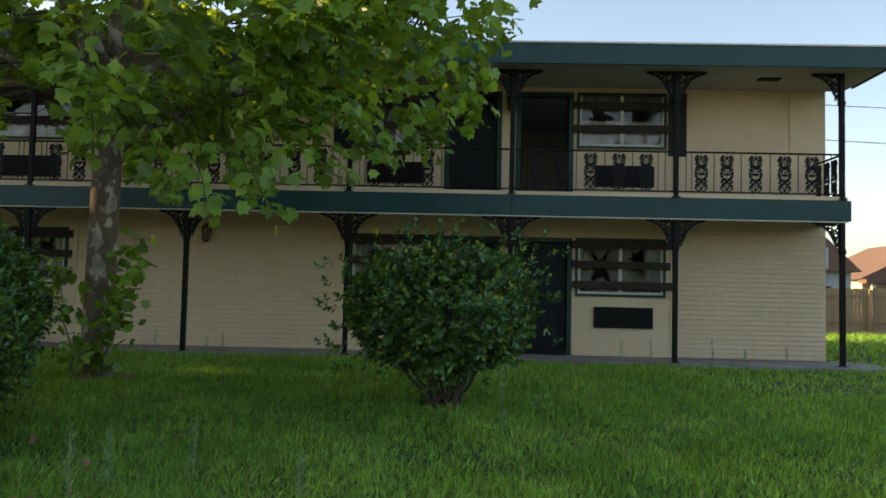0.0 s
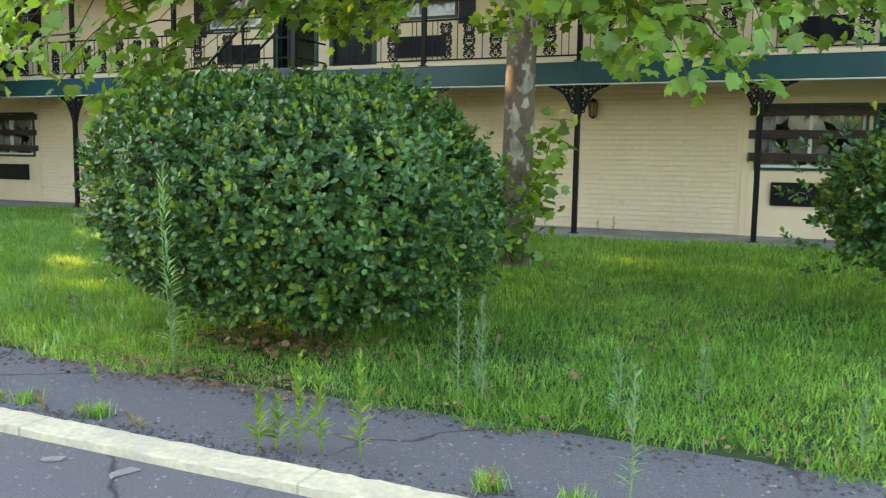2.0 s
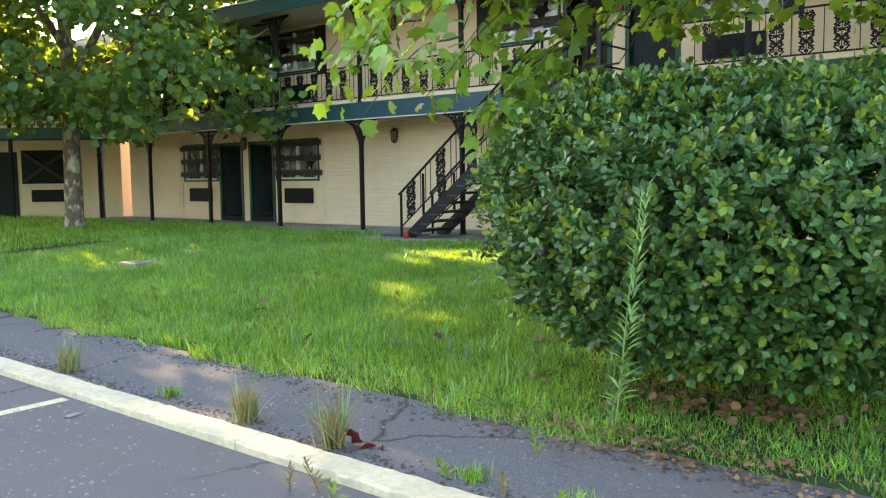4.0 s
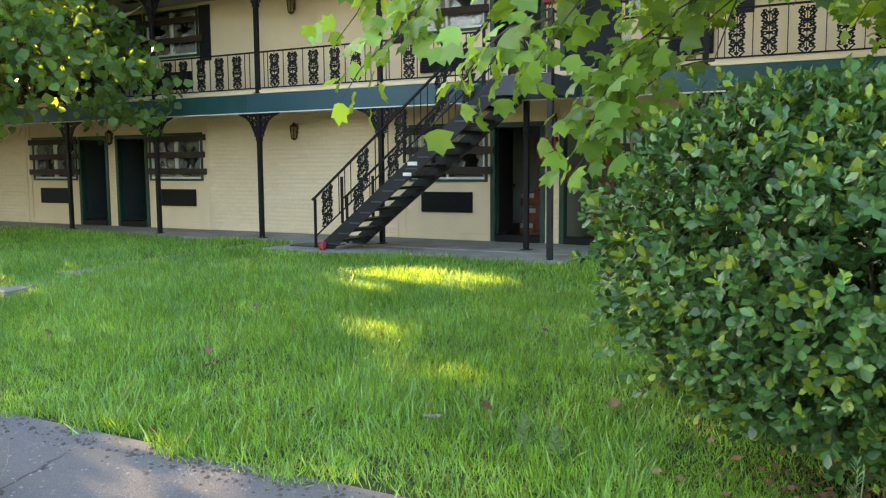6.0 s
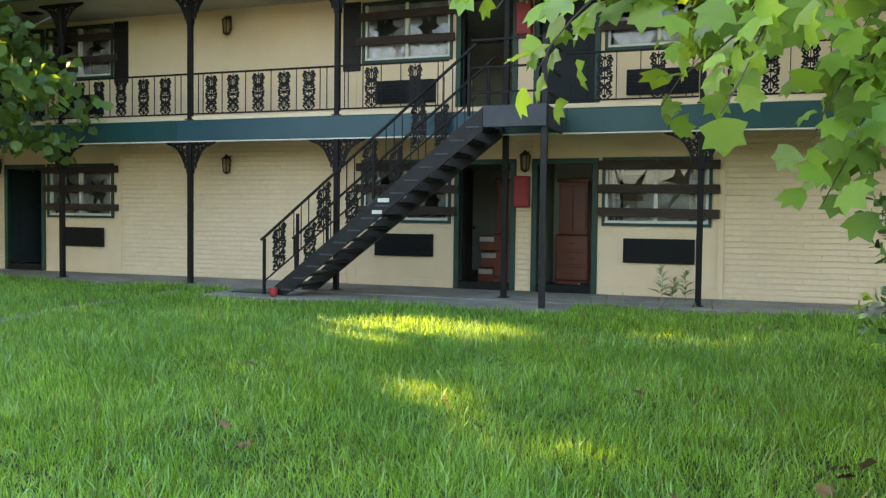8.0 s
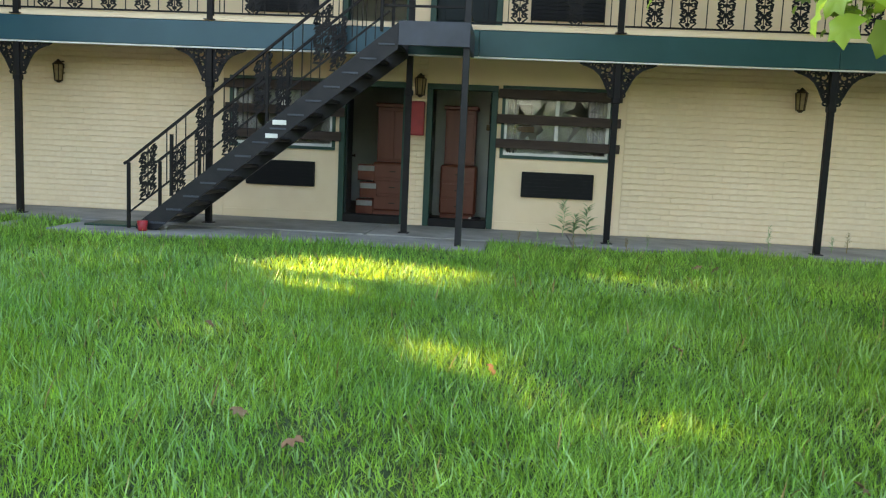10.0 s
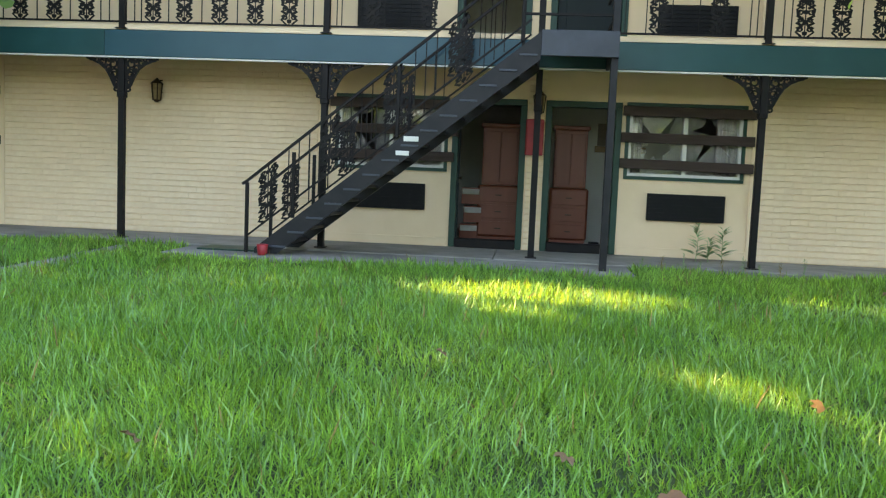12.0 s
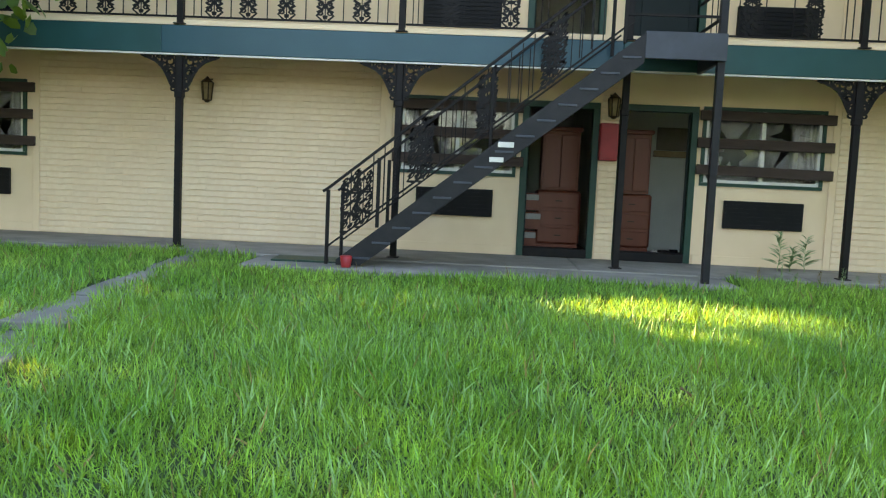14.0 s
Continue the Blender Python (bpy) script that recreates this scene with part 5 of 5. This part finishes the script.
# ---- weeds, vine, litter ----
def weed(at, height, leaf, mat, label, seed, leaves=46, lean=(0.0, 0.0), droop=0.5, slim=0.4):
    """An upright stalk with narrow leaves all the way up."""
    rr = random.Random(seed)
    w = base("weed", label, "weed", at, "weeds")
    bm = bmesh.new()
    limb(bm, (0, 0, -0.03), (rr.uniform(-0.03, 0.03) + lean[0], rr.uniform(-0.03, 0.03) + lean[1], height), 0.006, 0.002, 0.008, rr, 5)
    part("stalk", bm, mat, w)
    n = leaves
    z = np.linspace(0.15, 1.0, n) * height
    pos = np.stack([z / height * lean[0], z / height * lean[1], z], 1)
    size = leaf * (1.1 - 0.5 * np.linspace(0, 1, n)) * rng.uniform(0.8, 1.2, n)
    hd = rng.uniform(0, 2 * np.pi, n)
    up = np.linspace(0.15, 1.0, n) * droop + 0.25
    ch, sh, ca, sa = np.cos(hd), np.sin(hd), np.cos(up), np.sin(up)
    zr, on = np.zeros(n), np.ones(n)
    rz = np.stack([ch, -sh, zr, sh, ch, zr, zr, zr, on], 1).reshape(n, 3, 3)
    rx = np.stack([on, zr, zr, zr, ca, -sa, zr, sa, ca], 1).reshape(n, 3, 3)
    o = new("leaves", scatter("leaves", LEAF_V, LEAF_F, pos, rz @ rx, np.stack([size * slim, size, size], 1), mat))
    o.parent = w
    return w


PAVE_Z = -0.285
for i, (x, y, hgt) in enumerate(((6.75, -11.5, 0.3), (6.83, -11.44, 0.26), (6.97, -11.45, 0.5), (7.05, -11.4, 0.44), (7.29, -11.4, 0.52))):
    weed((x, y, PAVE_Z), hgt, 0.1, M_WEEDLIT, "bright yellow-green weed sprouting at the kerb", 30 + i, 40, droop=0.9)
for i, (x, y, hgt) in enumerate(((7.38, -10.36, 0.72), (7.52, -10.31, 0.66), (7.46, -10.25, 0.5), (8.33, -10.24, 0.42), (8.75, -9.8, 0.4), (11.0, -8.1, 0.6), (5.2, -10.4, 0.5), (9.6, -10.2, 0.3), (8.63, -11.39, 0.62), (3.43, -9.66, 0.2), (3.64, -9.71, 0.18))):
    weed((x, y, float(lawn_z(x, y)) if y > -10.5 else PAVE_Z), hgt, 0.085, M_WEED, "tall pale feathery weed standing in the grass", 50 + i, 60, droop=0.8, slim=0.26)
weed((5.22, -10.42, float(lawn_z(5.22, -10.42))), 1.42, 0.13, M_GRASSPALE, "very tall feathery weed leaning out in front of the bush", 66, 110, lean=(0.48, -0.6), droop=0.8, slim=0.22)
for i, (x, hgt) in enumerate(((2.25, 0.5), (2.6, 0.45), (2.42, 0.3))):
    weed((x, -1.66 if i == 9 else -0.5, 0.0), hgt, 0.2, M_WEED, "leafy sapling growing out of the walkway by the wall", 70 + i, 26, droop=0.4)
for i, (x, y) in enumerate(((6.0, -0.9), (6.25, -0.8), (5.1, -1.0), (15.0, -0.9), (15.6, -0.8), (16.3, -0.9), (13.4, -0.9), (13.9, -1.0))):
    weed((x, y, 0.0), 0.22 + 0.06 * (i % 4), 0.07, M_STRAW if i % 2 else M_WEED, "scrubby weed at the foot of the wall", 80 + i, 30)


def tuft(at, n, hgt, mat, label, seed):
    x = rng.normal(at[0], 0.035, n)
    y = rng.normal(at[1], 0.035, n)
    h = rng.uniform(0.5, 1.0, n) * hgt
    me = scatter("grass_tuft", BLADE_V, BLADE_F, np.stack([x, y, np.full(n, at[2] - 0.005)], 1), turns(n, 0.22), np.stack([np.full(n, 0.007), h, h], 1), mat)
    return tagged(new("grass_tuft", me), label, "grass tuft", "tufts along the kerb")


for i, (x, y, hg) in enumerate(((1.08, -11.5, 0.3), (3.28, -11.5, 0.3), (4.08, -11.52, 0.38), (2.4, -11.45, 0.1), (5.0, -11.45, 0.1), (5.6, -11.46, 0.12), (8.0, -11.45, 0.12), (8.4, -11.45, 0.1), (9.1, -11.46, 0.14))):
    tuft((x, y, PAVE_Z), 90, hg, M_STRAW if i in (0, 1, 2) else M_GRASS, "dry brown and green grass tuft in the kerb joint", i)
    if i < 3:
        tuft((x + 0.02, y, PAVE_Z), 30, hg * 1.25, M_WEED, "thin green grass tuft in the kerb joint", i)

# ivy round the trunk
vine = base("vine", "leafy green vine climbing the sycamore trunk", "vine", (TREE1[0], TREE1[1], float(lawn_z(*TREE1))))
for k, (sx, top, n) in enumerate(((0.6, 1.8, 95), (-0.42, 1.5, 55), (0.3, 1.0, 45))):
    rr = random.Random(k)
    bm = bmesh.new()
    pts = limb(bm, (sx * 0.3, -0.25, 0), (sx, -0.3, top), 0.012, 0.004, 0.05, rr, 5)
    part("stem", bm, M_BARK, vine)
    zz = rng.uniform(0.1, 1.0, n) * top
    pos = np.stack([sx * (0.3 + 0.7 * zz / top) + rng.normal(0, 0.13, n), -0.3 + rng.normal(0, 0.1, n), zz], 1)
    o = new("leaves", scatter("leaves", LOBED_V, LOBED_F, pos, turns(n, 0.9), rng.uniform(0.1, 0.17, n), M_TREELEAF))
    o.parent = vine

# unseen backdrop trees behind the walker, added to dim horizon light and window reflections
n = 9000
a = rng.uniform(radians(185), radians(355), n)
d = rng.uniform(62, 80, n)
top = 6.5 + 2.5 * np.sin(a * 9) + 1.5 * np.sin(a * 23)
pos = np.stack([np.cos(a) * d, -14 + np.sin(a) * d, rng.uniform(0, 1, n) ** 0.7 * top - 0.2], 1)
woods = new("far_trees", scatter("far_trees", LOBED_V, LOBED_F, pos, turns(n, 0.8), rng.uniform(1.2, 2.4, n), M_FARLEAF))
tagged(woods, "unseen backdrop tree line added to dim horizon light and reflections", "trees", kind="stuff")

# grit on the asphalt, thickest along the kerb
GRIT_V = [(1, 0, 0), (-1, 0.2, 0), (0.1, 0.9, 0), (-0.1, -1, 0), (0, 0.1, 0.7)]
GRIT_F = [(0, 2, 4), (2, 1, 4), (1, 3, 4), (3, 0, 4)]


def grit(n, x0, x1, y0, spread, size, mat, label):
    x = rng.uniform(x0, x1, n)
    y = y0 + rng.normal(0, spread, n)
    ok = (y < GRASS_Y - 0.02) & ((y < KERB_Y0 - 0.01) | (y > KERB_Y1 + 0.01))
    x, y = x[ok], y[ok]
    z = np.where(y < KERB_Y0, -0.3185, PAVE_Z - 0.0005)
    me = scatter("grit", GRIT_V, GRIT_F, np.stack([x, y, z], 1), turns(len(x), 0.1), rng.uniform(0.4, 1.3, len(x)) ** 2 * size, mat)
    return tagged(new("grit", me), label, "grit", kind="stuff")


grit(2600, -1, 11.5, -11.56, 0.07, 0.012, M_GRITDARK, "dark soil and grit gathered along the kerb")
grit(2600, -1, 11.5, -11.2, 0.45, 0.009, M_CONCRETE, "pale loose grit on the asphalt footpath")
grit(2600, -1, 9.0, -12.6, 0.6, 0.01, M_CONCRETE, "pale loose grit on the parking lot")
grit(1500, -1, 11.5, -10.68, 0.09, 0.014, M_GRITDARK, "crumbs of soil along the edge of the lawn")
for i, (x, y, hgt) in enumerate(((4.45, -11.95, 0.16), (4.62, -12.0, 0.12), (4.3, -12.02, 0.14), (4.9, -11.5, 0.1), (5.25, -11.52, 0.12), (5.5, -11.5, 0.09), (6.0, -11.53, 0.1), (5.05, -10.95, 0.2), (8.0, -11.5, 0.14))):
    weed((x, y, PAVE_Z if y > KERB_Y0 else -0.318), hgt, 0.06, M_WEEDLIT if i % 2 else M_STRAW, "small sprawling weed rooted in a crack of the asphalt", 140 + i, 26, lean=(0.06 * (i % 3 - 1), -0.05), droop=0.6)

# fallen leaves
def litter(n, cx, cy, sx, sy, size, mat, name, label, ground=None):
    x, y = rng.normal(cx, sx, n), rng.normal(cy, sy, n)
    z = np.where(y < GRASS_Y, PAVE_Z + 0.006, lawn_z(x, y) + 0.05)
    me = scatter(name, LOBED_V, LOBED_F, np.stack([x, y, z], 1), turns(n, 0.35), rng.uniform(0.6, 1.2, n) * size, mat)
    return tagged(new(name, me), label, "leaf litter", kind="stuff")


for i in range(9):    # scrub along the walkway edge by the landing post
    x, y = 1.35 + 0.24 * i, -1.68 - 0.08 * (i % 3)
    weed((x, y, float(lawn_z(x, y))), 0.16 + 0.05 * (i % 3), 0.06, M_STRAW if i % 3 == 1 else M_WEED, "scrubby weed at the edge of the walkway", 120 + i, 26)
# Dead leaves whose orange also stands in for sun spots beneath the bush.
litter(260, 5.5, -9.6, 0.45, 0.2, 0.06, M_LITTER, "leaf_litter", "orange-brown dead leaves under the bush, coloured for sun dapple")
litter(420, 5.3, -10.55, 0.6, 0.11, 0.034, M_LITTER, "leaf_litter", "brown dead leaves drifted under the bush and onto the path")
litter(260, 6.3, -10.6, 0.9, 0.1, 0.03, M_LITTER, "leaf_litter", "brown dead leaves along the edge of the footpath")
litter(160, 8.5, -10.5, 4.0, 0.1, 0.035, M_LITTER, "leaf_litter", "small dead leaves along the edge of the footpath")
FALLEN = [(3.6, -3.6, 0.17), (3.72, -3.68, 0.14), (3.88, -8.47, 0.13), (4.0, -8.43, 0.12), (3.74, -8.81, 0.12), (3.04, -9.33, 0.11), (1.93, -9.75, 0.11), (1.18, -10.45, 0.13), (0.05, -8.74, 0.12), (0.41, -9.12, 0.14), (-1.7, -9.0, 0.12), (6.5, -5.6, 0.15), (7.9, -9.6, 0.12), (8.3, -8.8, 0.11), (4.6, -6.5, 0.12), (2.6, -7.2, 0.1), (7.1, -8.9, 0.12), (1.4, -8.0, 0.1), (-0.6, -7.4, 0.1)]
REDDISH = [(6.1, -4.3, 0.2), (4.2, -11.42, 0.16), (4.3, -11.36, 0.15), (4.24, -11.46, 0.12), (4.12, -11.62, 0.1), (3.9, -8.62, 0.12)]
for x, y, s, m in [(*q, M_LITTER) for q in FALLEN] + [(*q, M_REDLEAF) for q in REDDISH]:
    z = PAVE_Z + 0.02 if y < GRASS_Y else float(lawn_z(x, y)) + 0.09
    me = scatter("fallen_leaf", LOBED_V, LOBED_F, np.array([(x, y, z)]), turns(1, 0.5), np.array([(0.75 * s, 0.85 * s, 1.3 * s)]), m)
    tagged(new("fallen_leaf", me), "curled dead sycamore leaf lying on the ground", "fallen leaf", "fallen leaves")
for i, (x, y, w) in enumerate(((5.86, -12.0, 0.12), (6.3, -11.98, 0.14), (2.2, -12.05, 0.1), (4.35, -7.48, 0.12), (2.74, -9.51, 0.1))):
    bm = boxed(-w / 2, w / 2, -0.02, 0.02, 0, 0.012, bevel=0.004)
    bmesh.ops.subdivide_edges(bm, edges=list(bm.edges), cuts=2)
    for v in bm.verts:
        v.co += Vector((noise.noise(v.co * 30 + Vector((i, 0, 0))) * 0.03, noise.noise(v.co * 25 + Vector((i, 5, 0))) * 0.03, 0))
    ob = part("concrete_chip", bm, M_CONCRETE)
    ob.matrix_world = pose(x, y, -0.318 if y < -11 else float(lawn_z(x, y)) + 0.06, 0, 0, 35 + 40 * i)
    tagged(ob, "loose broken chip of pale concrete", "concrete chip", "concrete chips")


# ---- painted brick in the blank bays ----
def brick_mesh(w, h):
    bm = bmesh.new()
    b = 0.004
    back = [bm.verts.new(v) for v in ((0, 0, 0), (w, 0, 0), (w, 0, h), (0, 0, h))]
    front = [bm.verts.new(v) for v in ((0.0006, -0.019, b), (w - 0.0006, -0.019, b), (w - 0.0006, -0.019, h - b), (0.0006, -0.019, h - b))]
    bm.faces.new(front)
    for i in range(4):
        j = (i + 1) % 4
        bm.faces.new((back[i], back[j], front[j], front[i]))
    return bm


COURSE, LENGTH, JOINT, HEAD = 0.089, 0.25, 0.015, 0.0008
BRICKS = {w: mesh_of(brick_mesh(w, COURSE - JOINT), "brick", M_BRICK) for w in (LENGTH - HEAD, LENGTH / 2 - HEAD)}
brick_wall = bpy.data.objects["wall_front"]
br = random.Random(21)
rest_pos = {LENGTH - HEAD: [], LENGTH / 2 - HEAD: []}
panels = [(CENTRES[1] + 3.185, CENTRES[2] - 3.185, True), (CENTRES[0] + 3.185, CENTRES[1] - 3.185, False), (CENTRES[2] + 3.185, END_R, False), (END_L, CENTRES[0] - 3.185, False)]
panels += [(c - 0.12, c + 0.12, False) for c in CENTRES]
made = 0
for xa, xb, near in panels:
    for r in range(29):
        x = xa
        first = True
        while x < xb - 0.08:
            w = LENGTH if not (first and r % 2) else LENGTH / 2
            if x + w > xb + 0.01:
                w = LENGTH / 2
            if x + w > xb + 0.02:
                break
            first = False
            p = (x, -br.uniform(0.0, 0.0008), 0.012 + r * COURSE)
            if near and x < 5.6 and made < 300:
                o = new("brick", BRICKS[w - HEAD])
                o.parent = brick_wall
                o.location = p
                made += 1
            else:
                rest_pos[w - HEAD].append(p)
            x += w
for w, ps in rest_pos.items():
    bm = brick_mesh(w, COURSE - JOINT)
    tv, tf = [tuple(v.co) for v in bm.verts], []
    bm.verts.index_update()
    tf = [tuple(v.index for v in f.verts) for f in bm.faces]
    bm.free()
    n = len(ps)
    o = new("brick_courses", scatter("brick_courses", tv, tf, np.array(ps), np.tile(np.eye(3), (n, 1, 1)), np.ones(n), M_BRICK_REST))
    o.data.shade_flat()
    o.parent = brick_wall
    tagged(o, kind="stuff")
